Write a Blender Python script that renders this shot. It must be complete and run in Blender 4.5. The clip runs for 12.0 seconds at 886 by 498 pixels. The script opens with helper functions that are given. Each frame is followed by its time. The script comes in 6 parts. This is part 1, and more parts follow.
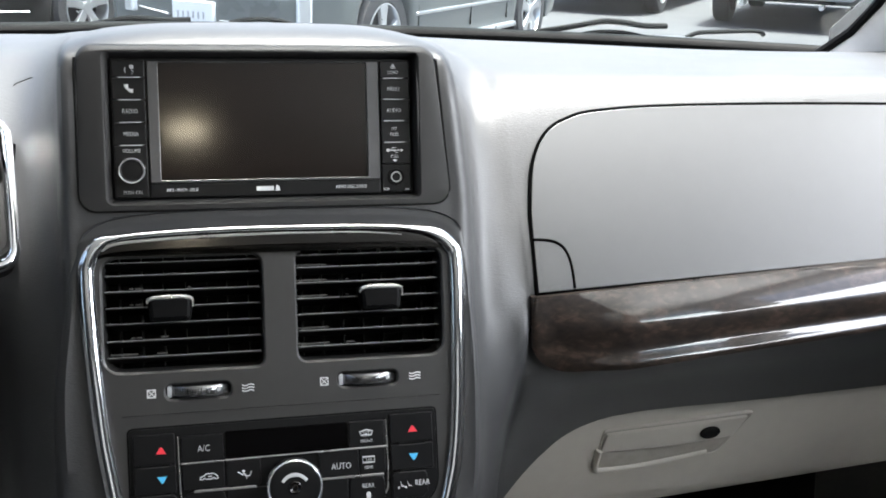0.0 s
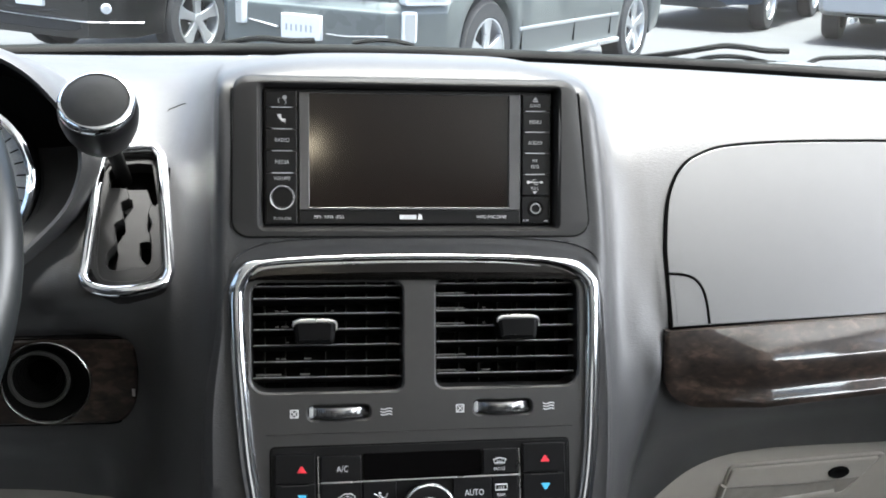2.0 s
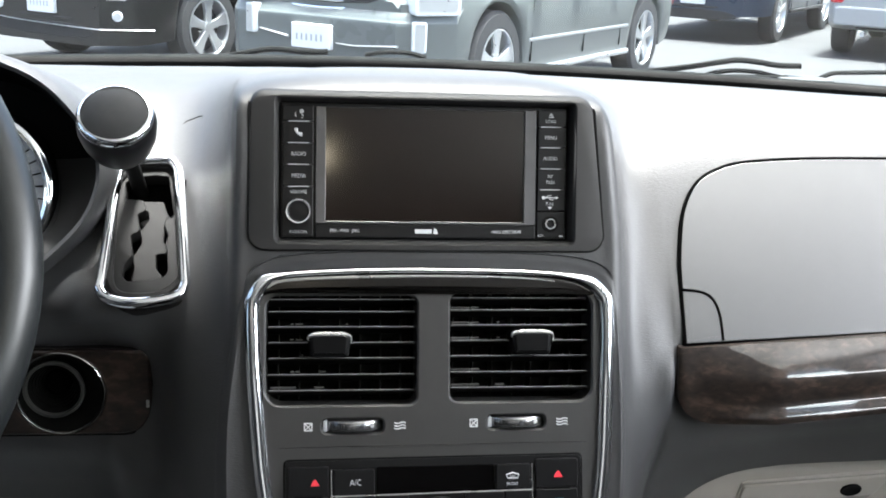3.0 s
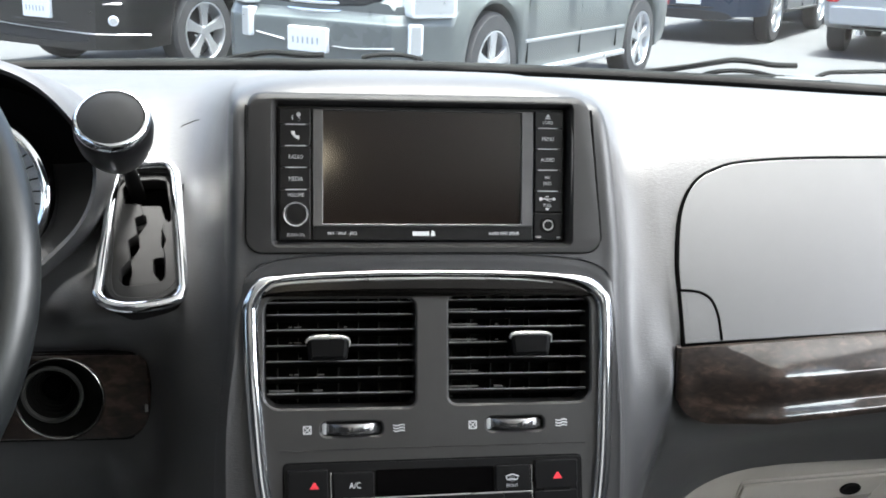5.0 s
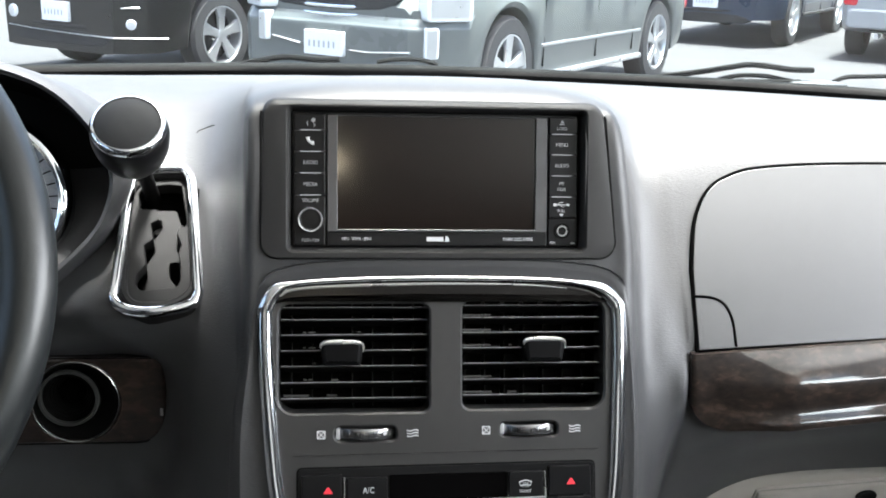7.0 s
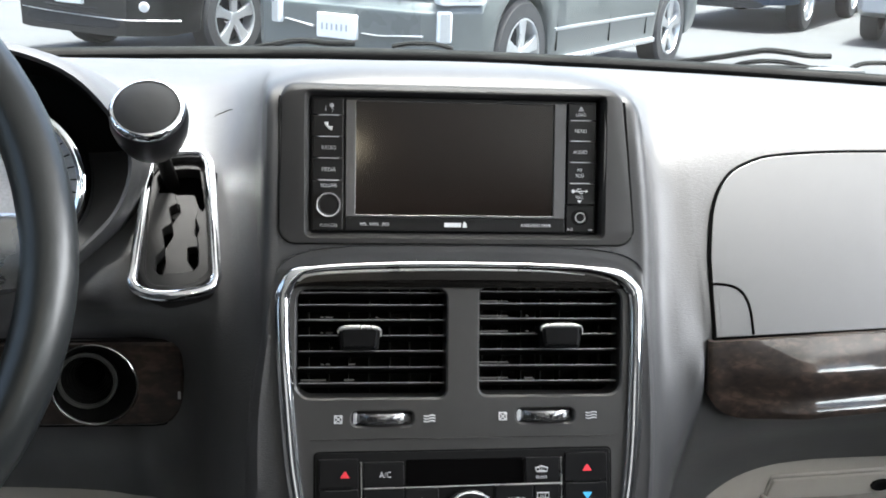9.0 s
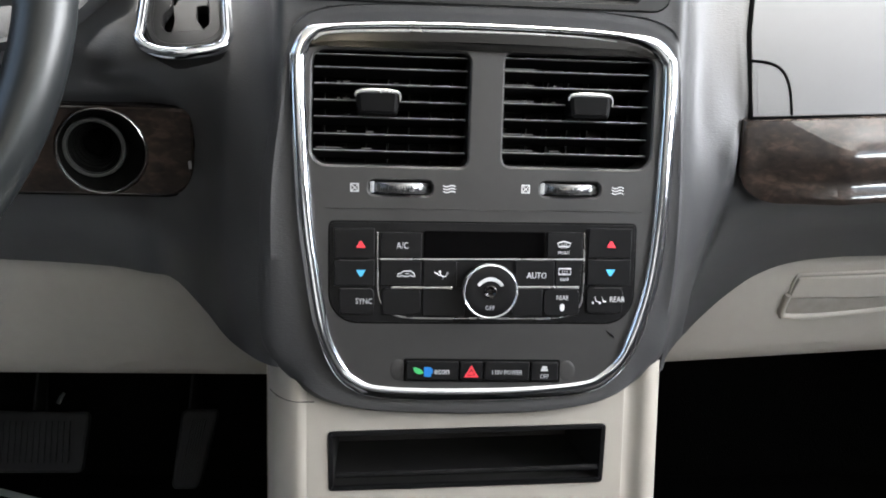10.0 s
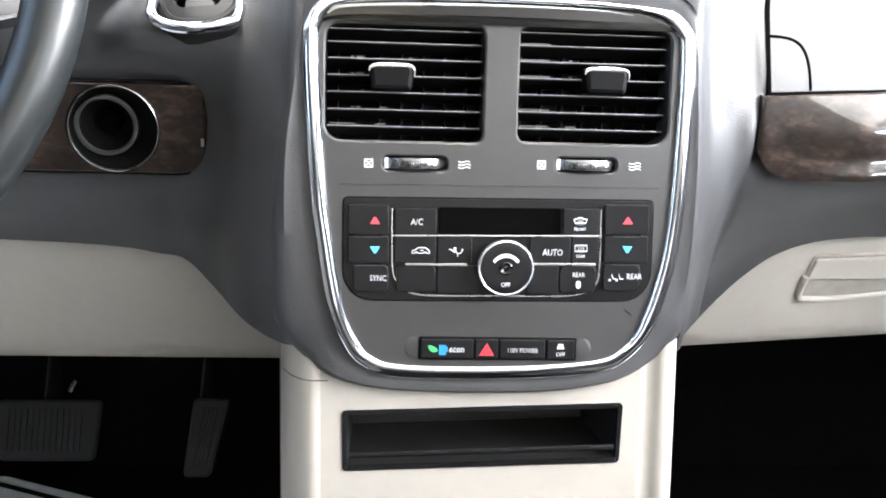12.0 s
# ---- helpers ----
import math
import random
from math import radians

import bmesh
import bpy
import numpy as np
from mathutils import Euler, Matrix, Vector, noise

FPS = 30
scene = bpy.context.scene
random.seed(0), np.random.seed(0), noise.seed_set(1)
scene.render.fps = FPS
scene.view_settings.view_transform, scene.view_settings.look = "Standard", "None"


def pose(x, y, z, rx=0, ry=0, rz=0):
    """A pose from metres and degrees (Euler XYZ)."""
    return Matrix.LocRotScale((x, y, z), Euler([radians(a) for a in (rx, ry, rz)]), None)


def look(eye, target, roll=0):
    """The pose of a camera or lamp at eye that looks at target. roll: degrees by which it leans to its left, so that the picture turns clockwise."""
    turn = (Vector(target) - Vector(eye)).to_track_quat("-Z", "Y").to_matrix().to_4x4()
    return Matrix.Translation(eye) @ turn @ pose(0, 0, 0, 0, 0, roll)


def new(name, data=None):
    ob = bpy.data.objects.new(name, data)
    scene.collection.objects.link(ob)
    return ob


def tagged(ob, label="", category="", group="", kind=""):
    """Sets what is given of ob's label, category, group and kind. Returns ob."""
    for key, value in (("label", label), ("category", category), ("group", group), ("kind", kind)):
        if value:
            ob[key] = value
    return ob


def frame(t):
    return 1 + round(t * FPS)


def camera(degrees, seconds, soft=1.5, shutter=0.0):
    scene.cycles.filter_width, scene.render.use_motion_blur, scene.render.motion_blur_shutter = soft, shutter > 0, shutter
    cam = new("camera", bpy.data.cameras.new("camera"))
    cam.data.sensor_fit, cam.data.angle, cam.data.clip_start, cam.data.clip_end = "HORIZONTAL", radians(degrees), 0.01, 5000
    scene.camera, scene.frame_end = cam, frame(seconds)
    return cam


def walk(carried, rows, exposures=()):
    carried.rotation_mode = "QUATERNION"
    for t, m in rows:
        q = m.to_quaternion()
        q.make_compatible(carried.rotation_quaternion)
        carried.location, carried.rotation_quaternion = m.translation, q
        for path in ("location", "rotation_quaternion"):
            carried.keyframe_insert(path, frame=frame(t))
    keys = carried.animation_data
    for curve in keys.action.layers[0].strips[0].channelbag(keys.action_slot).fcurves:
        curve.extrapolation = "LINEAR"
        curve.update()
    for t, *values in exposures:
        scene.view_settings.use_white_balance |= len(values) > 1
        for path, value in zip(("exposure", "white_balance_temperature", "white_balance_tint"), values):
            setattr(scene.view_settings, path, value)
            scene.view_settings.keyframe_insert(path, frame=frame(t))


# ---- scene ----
from mathutils.bvhtree import BVHTree

cam = camera(45.0, 12.0, soft=1.8)
PATH = [
    (0, (-0.044, -0.76, 1.264), (0.383, 1.097, 0.655), 2.0),
    (0.2, (-0.052, -0.757, 1.267), (0.257, 1.125, 0.664), 1.9),
    (0.5, (-0.061, -0.754, 1.269), (0.196, 1.116, 0.607), 1.4),
    (1, (-0.078, -0.756, 1.274), (0.198, 1.124, 0.651), 2.3),
    (1.5, (-0.079, -0.761, 1.278), (0.184, 1.129, 0.677), 2.3),
    (2, (-0.079, -0.761, 1.279), (0.179, 1.132, 0.686), 2.1),
    (2.5, (-0.083, -0.761, 1.281), (0.167, 1.136, 0.698), 2.4),
    (3, (-0.085, -0.761, 1.283), (0.16, 1.139, 0.706), 2.5),
    (5, (-0.085, -0.761, 1.283), (0.164, 1.139, 0.71), 2.1),
    (5.5, (-0.083, -0.761, 1.282), (0.164, 1.139, 0.709), 2.0),
    (6, (-0.082, -0.758, 1.281), (0.157, 1.143, 0.71), 1.5),
    (6.5, (-0.083, -0.763, 1.286), (0.147, 1.141, 0.718), 2.0),
    (7, (-0.084, -0.762, 1.285), (0.136, 1.143, 0.717), 2.0),
    (9, (-0.089, -0.761, 1.286), (0.111, 1.137, 0.689), 2.2),
    (9.5, (-0.09, -0.755, 1.254), (0.095, 1.099, 0.528), 2.7),
    (10, (-0.09, -0.751, 1.213), (0.087, 1.054, 0.371), 3.4),
    (10.5, (-0.089, -0.75, 1.191), (0.072, 1.048, 0.331), 2.4),
    (11, (-0.09, -0.75, 1.195), (0.081, 1.051, 0.342), 2.7),
    (11.5, (-0.091, -0.75, 1.194), (0.072, 1.056, 0.349), 2.9),
    (12, (-0.093, -0.751, 1.194), (0.067, 1.057, 0.353), 3.1),
]
walk(cam, [(t, look(eye, target, roll)) for t, eye, target, roll in PATH],
     [(0, 3.08, 6350, 8.5), (1.5, 3.3, 6350, 8.5), (9.1, 3.3, 6400, 8.5), (9.6, 3.42, 6400, 9), (10.4, 4.1, 6500, 10), (11.0, 4.5, 6500, 10), (11.6, 4.7, 6400, 11), (12.0, 4.82, 6400, 11)])

# ---- light ----
SUN_DIR = Vector((0.14, 0.02, 0.99)).normalized()
world = bpy.data.worlds.new("sky")
scene.world = world
world.use_nodes = True
wn = world.node_tree
sky = wn.nodes.new("ShaderNodeTexSky")
sky.sky_type, sky.sun_disc = "NISHITA", False
sky.sun_elevation = math.asin(SUN_DIR.z)
sky.sun_rotation = math.atan2(SUN_DIR.x, SUN_DIR.y)
sky.air_density, sky.dust_density, sky.ozone_density = 0.8, 8.0, 1.0
wn.nodes["Background"].inputs["Strength"].default_value = 0.12
wn.links.new(sky.outputs[0], wn.nodes["Background"].inputs["Color"])
sun = new("sun", bpy.data.lights.new("sun", "SUN"))
sun.data.energy, sun.data.angle, sun.data.color = 4.0, radians(10), (1.0, 0.98, 0.94)
sun.matrix_world = look(SUN_DIR * 20, (0, 0, 0))

# daylight and its bounce off the bright ground, in the openings of the passenger door and the tailgate
for nm, at, to, w, h, e, col in (("right_window_daylight", (0.88, -0.86, 1.35), (0.03, -0.86, 1.84), 1.88, 0.44, 6.5, (0.98, 0.99, 1.0)),
                                 ("rear_daylight", (0.0, -2.58, 1.33), (0.0, 0.0, 0.9), 1.15, 0.44, 0.12, (1.0, 0.98, 0.95))):
    al = new(nm, bpy.data.lights.new(nm, "AREA"))
    al.data.shape, al.data.size, al.data.size_y, al.data.energy, al.data.color = "RECTANGLE", w, h, e, col
    al.matrix_world = look(at, to)


# ---- materials ----
def mat(name, colour, rough=0.5, metal=0.0, vary=0.15, scale=8.0, bump=0.0, bump_scale=600.0, coat=0.0, spec=0.5, emit=0.0, voronoi=False, rough_vary=0.1, grain=(1, 1, 1)):
    m = bpy.data.materials.new(name)
    m.use_nodes = True
    t = m.node_tree
    b = t.nodes["Principled BSDF"]
    b.inputs["Metallic"].default_value = metal
    b.inputs["Coat Weight"].default_value = coat
    b.inputs["Coat Roughness"].default_value = 0.05
    b.inputs["Specular IOR Level"].default_value = spec
    co = t.nodes.new("ShaderNodeTexCoord")
    n1 = t.nodes.new("ShaderNodeTexNoise")
    n1.inputs["Scale"].default_value, n1.inputs["Detail"].default_value = scale, 6
    n2 = t.nodes.new("ShaderNodeTexNoise")
    n2.inputs["Scale"].default_value, n2.inputs["Detail"].default_value = scale * 14, 3
    mixn = t.nodes.new("ShaderNodeMath")
    mixn.operation = "ADD"
    for n in (n1, n2):
        t.links.new(co.outputs["Object"], n.inputs["Vector"])
    t.links.new(n1.outputs["Fac"], mixn.inputs[0])
    t.links.new(n2.outputs["Fac"], mixn.inputs[1])
    mr = t.nodes.new("ShaderNodeMapRange")
    mr.inputs["From Min"].default_value, mr.inputs["From Max"].default_value = 0.6, 1.4
    mr.inputs["To Min"].default_value, mr.inputs["To Max"].default_value = 1 - vary, 1 + vary
    t.links.new(mixn.outputs[0], mr.inputs["Value"])
    mul = t.nodes.new("ShaderNodeVectorMath")
    mul.operation = "SCALE"
    mul.inputs[0].default_value = colour
    t.links.new(mr.outputs[0], mul.inputs["Scale"])
    t.links.new(mul.outputs[0], b.inputs["Base Color"])
    rr = t.nodes.new("ShaderNodeMapRange")
    rr.inputs["From Min"].default_value, rr.inputs["From Max"].default_value = 0.3, 0.7
    rr.inputs["To Min"].default_value, rr.inputs["To Max"].default_value = max(0.02, rough * (1 - rough_vary)), min(1, rough * (1 + rough_vary))
    t.links.new(n1.outputs["Fac"], rr.inputs["Value"])
    t.links.new(rr.outputs[0], b.inputs["Roughness"])
    if bump:
        bp = t.nodes.new("ShaderNodeBump")
        bp.inputs["Strength"].default_value, bp.inputs["Distance"].default_value = bump, 0.001
        if voronoi:
            g = t.nodes.new("ShaderNodeTexVoronoi")
            g.feature = "SMOOTH_F1"
            out = g.outputs["Distance"]
        else:
            g = t.nodes.new("ShaderNodeTexNoise")
            g.inputs["Detail"].default_value = 3
            out = g.outputs["Fac"]
        g.inputs["Scale"].default_value = bump_scale
        mpg = t.nodes.new("ShaderNodeMapping")
        mpg.inputs["Scale"].default_value = grain
        t.links.new(co.outputs["Object"], mpg.inputs["Vector"])
        t.links.new(mpg.outputs[0], g.inputs["Vector"])
        t.links.new(out, bp.inputs["Height"])
        t.links.new(bp.outputs["Normal"], b.inputs["Normal"])
    if emit:
        b.inputs["Emission Color"].default_value = (*colour, 1)
        b.inputs["Emission Strength"].default_value = emit
    return m


def burl(name):
    m = mat(name, (0.1, 0.06, 0.04), 0.5, coat=1.0, vary=0.2, spec=0.2)
    t = m.node_tree
    b = t.nodes["Principled BSDF"]
    co = [n for n in t.nodes if n.type == "TEX_COORD"][0]
    b.inputs["Coat IOR"].default_value = 1.55
    mp = t.nodes.new("ShaderNodeMapping")
    mp.inputs["Scale"].default_value = (0.7, 1.0, 1.4)
    t.links.new(co.outputs["Object"], mp.inputs["Vector"])
    ramp = t.nodes.new("ShaderNodeValToRGB")
    e = ramp.color_ramp.elements
    e[0].position, e[0].color = 0.34, (0.004, 0.0027, 0.0022, 1)
    e[1].position, e[1].color = 0.70, (0.056, 0.038, 0.028, 1)
    e.new(0.51).color = (0.017, 0.0112, 0.0084, 1)
    total = None
    for sc, dist, wt in ((45, 0.5, 0.55), (150, 0.8, 0.45)):
        n = t.nodes.new("ShaderNodeTexNoise")
        n.inputs["Scale"].default_value, n.inputs["Detail"].default_value, n.inputs["Distortion"].default_value = sc, 8, dist
        t.links.new(mp.outputs[0], n.inputs["Vector"])
        q = t.nodes.new("ShaderNodeMath")
        q.operation = "MULTIPLY_ADD"
        q.inputs[1].default_value = wt
        t.links.new(n.outputs["Fac"], q.inputs[0])
        if total is None:
            q.inputs[2].default_value = 0.0
        else:
            t.links.new(total, q.inputs[2])
        total = q.outputs[0]
    t.links.new(total, ramp.inputs["Fac"])
    t.links.new(ramp.outputs[0], b.inputs["Base Color"])
    return m


def glass(name, tint=(0.93, 0.97, 0.95)):
    m = bpy.data.materials.new(name)
    m.use_nodes = True
    t = m.node_tree
    t.nodes.remove(t.nodes["Principled BSDF"])
    tr, gl, mx, fr = (t.nodes.new("ShaderNode" + k) for k in ("BsdfTransparent", "BsdfGlossy", "MixShader", "LayerWeight"))
    pw, ml = t.nodes.new("ShaderNodeMath"), t.nodes.new("ShaderNodeMath")
    pw.operation, ml.operation = "POWER", "MULTIPLY_ADD"
    pw.inputs[1].default_value, ml.inputs[1].default_value, ml.inputs[2].default_value = 5.0, 0.4, 0.03
    tr.inputs["Color"].default_value = (*tint, 1)
    gl.inputs["Roughness"].default_value = 0.02
    fr.inputs["Blend"].default_value = 0.5
    t.links.new(fr.outputs["Facing"], pw.inputs[0])
    t.links.new(pw.outputs[0], ml.inputs[0])
    t.links.new(ml.outputs[0], mx.inputs[0])
    t.links.new(tr.outputs[0], mx.inputs[1])
    t.links.new(gl.outputs[0], mx.inputs[2])
    t.links.new(mx.outputs[0], t.nodes["Material Output"].inputs["Surface"])
    return m


PAD = mat("slate_pad", (0.031, 0.0315, 0.033), 0.46, vary=0.08, scale=6, bump=0.2, bump_scale=600, grain=(0.6, 1.0, 1.9), spec=0.5)
LIDMAT = mat("slate_lid", (0.04, 0.041, 0.0425), 0.42, vary=0.04, scale=5, bump=0.07, bump_scale=1400)
TRIM = mat("stack_plastic", (0.0265, 0.0261, 0.0258), 0.42, vary=0.08, scale=9, bump=0.12, bump_scale=1500)
BUTTON = mat("button_black", (0.0055, 0.0055, 0.006), 0.34, spec=0.2, vary=0.1, scale=30, bump=0.05, bump_scale=1500)
BLACK = mat("black_cavity", (0.003, 0.003, 0.003), 0.7, vary=0.2, scale=20, spec=0.1)
SLAT = mat("vent_slat", (0.006, 0.0058, 0.0056), 0.5, vary=0.2, scale=20, spec=0.12)
GLOSS = mat("piano_black", (0.006, 0.005, 0.0047), 0.12, vary=0.2, scale=12, spec=0.3)
CHROME = mat("chrome", (0.80, 0.82, 0.85), 0.09, metal=1.0, vary=0.03, scale=40, rough_vary=0.3)
LITEDGE = mat("slat_highlight", (0.2, 0.198, 0.194), 0.32, vary=0.1, scale=40)
DISPLAY = mat("display_black", (0.001, 0.0009, 0.001), 0.1, vary=0.2, scale=12, spec=0.03)
SATIN = mat("satin_silver", (0.42, 0.42, 0.42), 0.28, metal=0.9, vary=0.08, scale=40)
SCREEN = mat("dark_screen", (0.0055, 0.003, 0.0022), 0.10, vary=0.15, scale=15, spec=0.3, rough_vary=0.0)
BEIGE = mat("greystone_plastic", (0.34, 0.318, 0.28), 0.45, vary=0.04, scale=6, bump=0.15, bump_scale=1200)
WHITE = mat("marking_white", (0.52, 0.53, 0.54), 0.5, vary=0.03, emit=0.0)
GREYMARK = mat("marking_grey", (0.34, 0.35, 0.36), 0.5, vary=0.03)
RED = mat("marking_red", (0.75, 0.04, 0.06), 0.4, vary=0.05)
BLUE = mat("marking_blue", (0.08, 0.45, 0.75), 0.4, vary=0.05)
GREEN = mat("marking_green", (0.05, 0.4, 0.12), 0.4, vary=0.05)
WOOD = burl("burl_wood")
LEATHER = mat("wheel_leather", (0.010, 0.0115, 0.012), 0.34, spec=0.5, vary=0.12, scale=15, bump=0.035, bump_scale=1300, voronoi=True)
RUBBER = mat("rubber", (0.016, 0.016, 0.017), 0.7, vary=0.2, scale=30, bump=0.2, bump_scale=400)
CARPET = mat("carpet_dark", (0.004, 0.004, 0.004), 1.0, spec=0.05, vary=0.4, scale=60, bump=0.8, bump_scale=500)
MATGREY = mat("floor_mat_grey", (0.58, 0.61, 0.63), 0.9, vary=0.2, scale=60, bump=0.6, bump_scale=500)
LINER = mat("headliner", (0.72, 0.70, 0.67), 0.95, vary=0.05, scale=20)
DOORTRIM = mat("door_trim", (0.11, 0.105, 0.1), 0.6, vary=0.08)
GLASS = glass("window_glass", (0.64, 0.72, 0.73))
CLEAR = glass("side_glass", (0.8, 0.84, 0.83))
DOORGLASS = glass("door_glass", (0.7, 0.74, 0.73))
BEZEL = mat("bezel_plastic", (0.0135, 0.013, 0.013), 0.58, spec=0.35, vary=0.06, scale=9, bump=0.1, bump_scale=1500)
TINTED = glass("privacy_glass", (0.13, 0.14, 0.14))
ASPHALT = mat("asphalt", (0.038, 0.0375, 0.0392), 0.9, vary=0.2, scale=0.8, bump=0.6, bump_scale=90)
GRASS = mat("verge_grass", (0.16, 0.17, 0.05), 0.95, vary=0.4, scale=3, bump=0.8, bump_scale=60)


# ---- mesh helpers ----
def finish(bm, name, material, smooth=True):
    bmesh.ops.recalc_face_normals(bm, faces=bm.faces[:])
    me = bpy.data.meshes.new(name)
    bm.to_mesh(me)
    bm.free()
    me.materials.append(material)
    if smooth:
        me.polygons.foreach_set("use_smooth", [True] * len(me.polygons))
        me.set_sharp_from_angle(angle=radians(38))
        for p in me.polygons:
            if p.loop_total != 4:
                p.use_smooth = False
    return me


def part(name, bm, material, parent=None, label="", smooth=True):
    ob = new(name, finish(bm, name, material, smooth))
    if parent is not None:
        ob.parent = parent
        ob.matrix_parent_inverse = parent.matrix_world.inverted() if parent.type == "EMPTY" else Matrix.Identity(4)
    return tagged(ob, label)


def thing(name, label, category, at=(0, 0, 0), group="", kind=""):
    ob = new(name)
    ob.empty_display_size = 0.05
    ob.matrix_world = Matrix.Translation(at)
    return tagged(ob, label, category, group, kind)


def plane_frame(origin, tilt):
    """u to the right, v up a face that leans back by tilt degrees, n out of the face towards the cabin."""
    a = radians(tilt)
    v, n = Vector((0, math.sin(a), math.cos(a))), Vector((0, -math.cos(a), math.sin(a)))
    return Matrix(((1, 0, 0, origin[0]), (0, v.y, n.y, origin[1]), (0, v.z, n.z, origin[2]), (0, 0, 0, 1)))


def rrect(u0, v0, u1, v1, r, seg=5):
    """Corners counter-clockwise from the lower right; r is one radius or four (lower right, upper right, upper left, lower left)."""
    rs = r if isinstance(r, (tuple, list)) else (r,) * 4
    out = []
    for k, (cx, cy, a0) in enumerate(((u1, v0, -90), (u1, v1, 0), (u0, v1, 90), (u0, v0, 180))):
        q = max(rs[k], 1e-5)
        sx, sy = (-1 if cx == u1 else 1), (1 if cy == v0 else -1)
        for i in range(seg + 1):
            a = radians(a0 + 90 * i / seg)
            out.append((cx + sx * q + q * math.cos(a), cy + sy * q + q * math.sin(a)))
    return out


def circle(cu, cv, r, n=32):
    return [(cu + r * math.cos(2 * math.pi * i / n), cv + r * math.sin(2 * math.pi * i / n)) for i in range(n)]


def spline(pts, steps=6, closed=True):
    """Catmull-Rom through points of any dimension."""
    p = [Vector(q) for q in pts]
    n = len(p)
    out = []
    for i in range(n if closed else n - 1):
        a, b, c, d = (p[(i + k) % n] if closed else p[min(max(i + k, 0), n - 1)] for k in (-1, 0, 1, 2))
        for s in range(steps):
            t = s / steps
            out.append(0.5 * (2 * b + (c - a) * t + (2 * a - 5 * b + 4 * c - d) * t * t + (3 * b - a - 3 * c + d) * t ** 3))
    if not closed:
        out.append(p[-1])
    return out


def profile(pts, steps=5):
    """Centripetal curve through (y, z) points: follows flats and rounds corners without overshoot."""
    p = [Vector(q) for q in pts]
    p = [2 * p[0] - p[1]] + p + [2 * p[-1] - p[-2]]
    out = []
    for i in range(1, len(p) - 2):
        a, b, c, d = p[i - 1:i + 3]
        t1, t2, t3 = (a - b).length ** 0.5, (b - c).length ** 0.5, (c - d).length ** 0.5
        m1 = ((b - a) / t1 - (c - a) / (t1 + t2) + (c - b) / t2) * t2
        m2 = ((c - b) / t2 - (d - b) / (t2 + t3) + (d - c) / t3) * t2
        for k in range(steps):
            t = k / steps
            out.append((2 * t ** 3 - 3 * t * t + 1) * b + (t ** 3 - 2 * t * t + t) * m1 + (3 * t * t - 2 * t ** 3) * c + (t ** 3 - t * t) * m2)
    return out + [p[-2]]


def inset(outline, d):
    n = len(outline)
    area = sum(outline[i][0] * outline[(i + 1) % n][1] - outline[(i + 1) % n][0] * outline[i][1] for i in range(n))
    sg = 1 if area > 0 else -1
    out = []
    for i in range(n):
        a, b, c = (Vector(outline[(i + k) % n][:2]) for k in (-1, 0, 1))
        e1, e2 = (b - a), (c - b)
        if e1.length < 1e-9:
            e1 = e2
        if e2.length < 1e-9:
            e2 = e1
        e1, e2 = e1.normalized(), e2.normalized()
        m = Vector((-e1.y - e2.y, e1.x + e2.x)) * sg
        if m.length < 1e-6:
            m = Vector((-e1.y, e1.x)) * sg
        m.normalize()
        k = max(0.5, m.dot(Vector((-e1.y, e1.x)) * sg))
        out.append((b.x + m.x * d / k, b.y + m.y * d / k))
    return out


def soften(pts, r):
    """Cuts each corner of a closed outline into a short curve."""
    out = []
    for i in range(len(pts)):
        a, b, c = (Vector(pts[(i + k) % len(pts)]) for k in (-1, 0, 1))
        p, q = b + (a - b) * min(0.45, r / max(1e-6, (a - b).length)), b + (c - b) * min(0.45, r / max(1e-6, (c - b).length))
        out += [tuple(p), tuple(0.25 * p + 0.5 * b + 0.25 * q), tuple(q)]
    return out


def add_rings(bm, M, rings, cap_first=True, cap_last=True):
    """Joins rings of (u, v, n) points with quads."""
    loops = [[bm.verts.new(M @ Vector(p)) for p in ring] for ring in rings]
    n = len(loops[0])
    for a, b in zip(loops, loops[1:]):
        for i in range(n):
            j = (i + 1) % n
            bm.faces.new((a[i], a[j], b[j], b[i]))
    if cap_first:
        bm.faces.new(loops[0][::-1])
    if cap_last:
        bm.faces.new(loops[-1])
    return bm


def slab(M, outline, n0, n1, bev=0.0, bm=None, both=False, dome=0.0):
    bm = bm or bmesh.new()
    rings = []
    if bev and both:
        rings.append([(*p, n0) for p in inset(outline, bev)])
        rings.append([(*p[:2], n0 + bev) for p in outline])
    else:
        rings.append([(*p[:2], n0) for p in outline])
    if bev:
        rings.append([(*p[:2], n1 - bev) for p in outline])
        rings.append([(*p, n1 - 0.3 * bev) for p in inset(outline, 0.3 * bev)])
        rings.append([(*p, n1) for p in inset(outline, bev)])
    else:
        rings.append([(*p[:2], n1) for p in outline])
    if dome:
        cu = sum(p[0] for p in outline) / len(outline)
        cv = sum(p[1] for p in outline) / len(outline)
        for k in (0.66, 0.33):
            rings.append([(cu + (p[0] - cu) * k, cv + (p[1] - cv) * k, n1 + dome * (1 - k * k)) for p in rings[-1 if k == 0.66 else -2]])
    return add_rings(bm, M, rings)


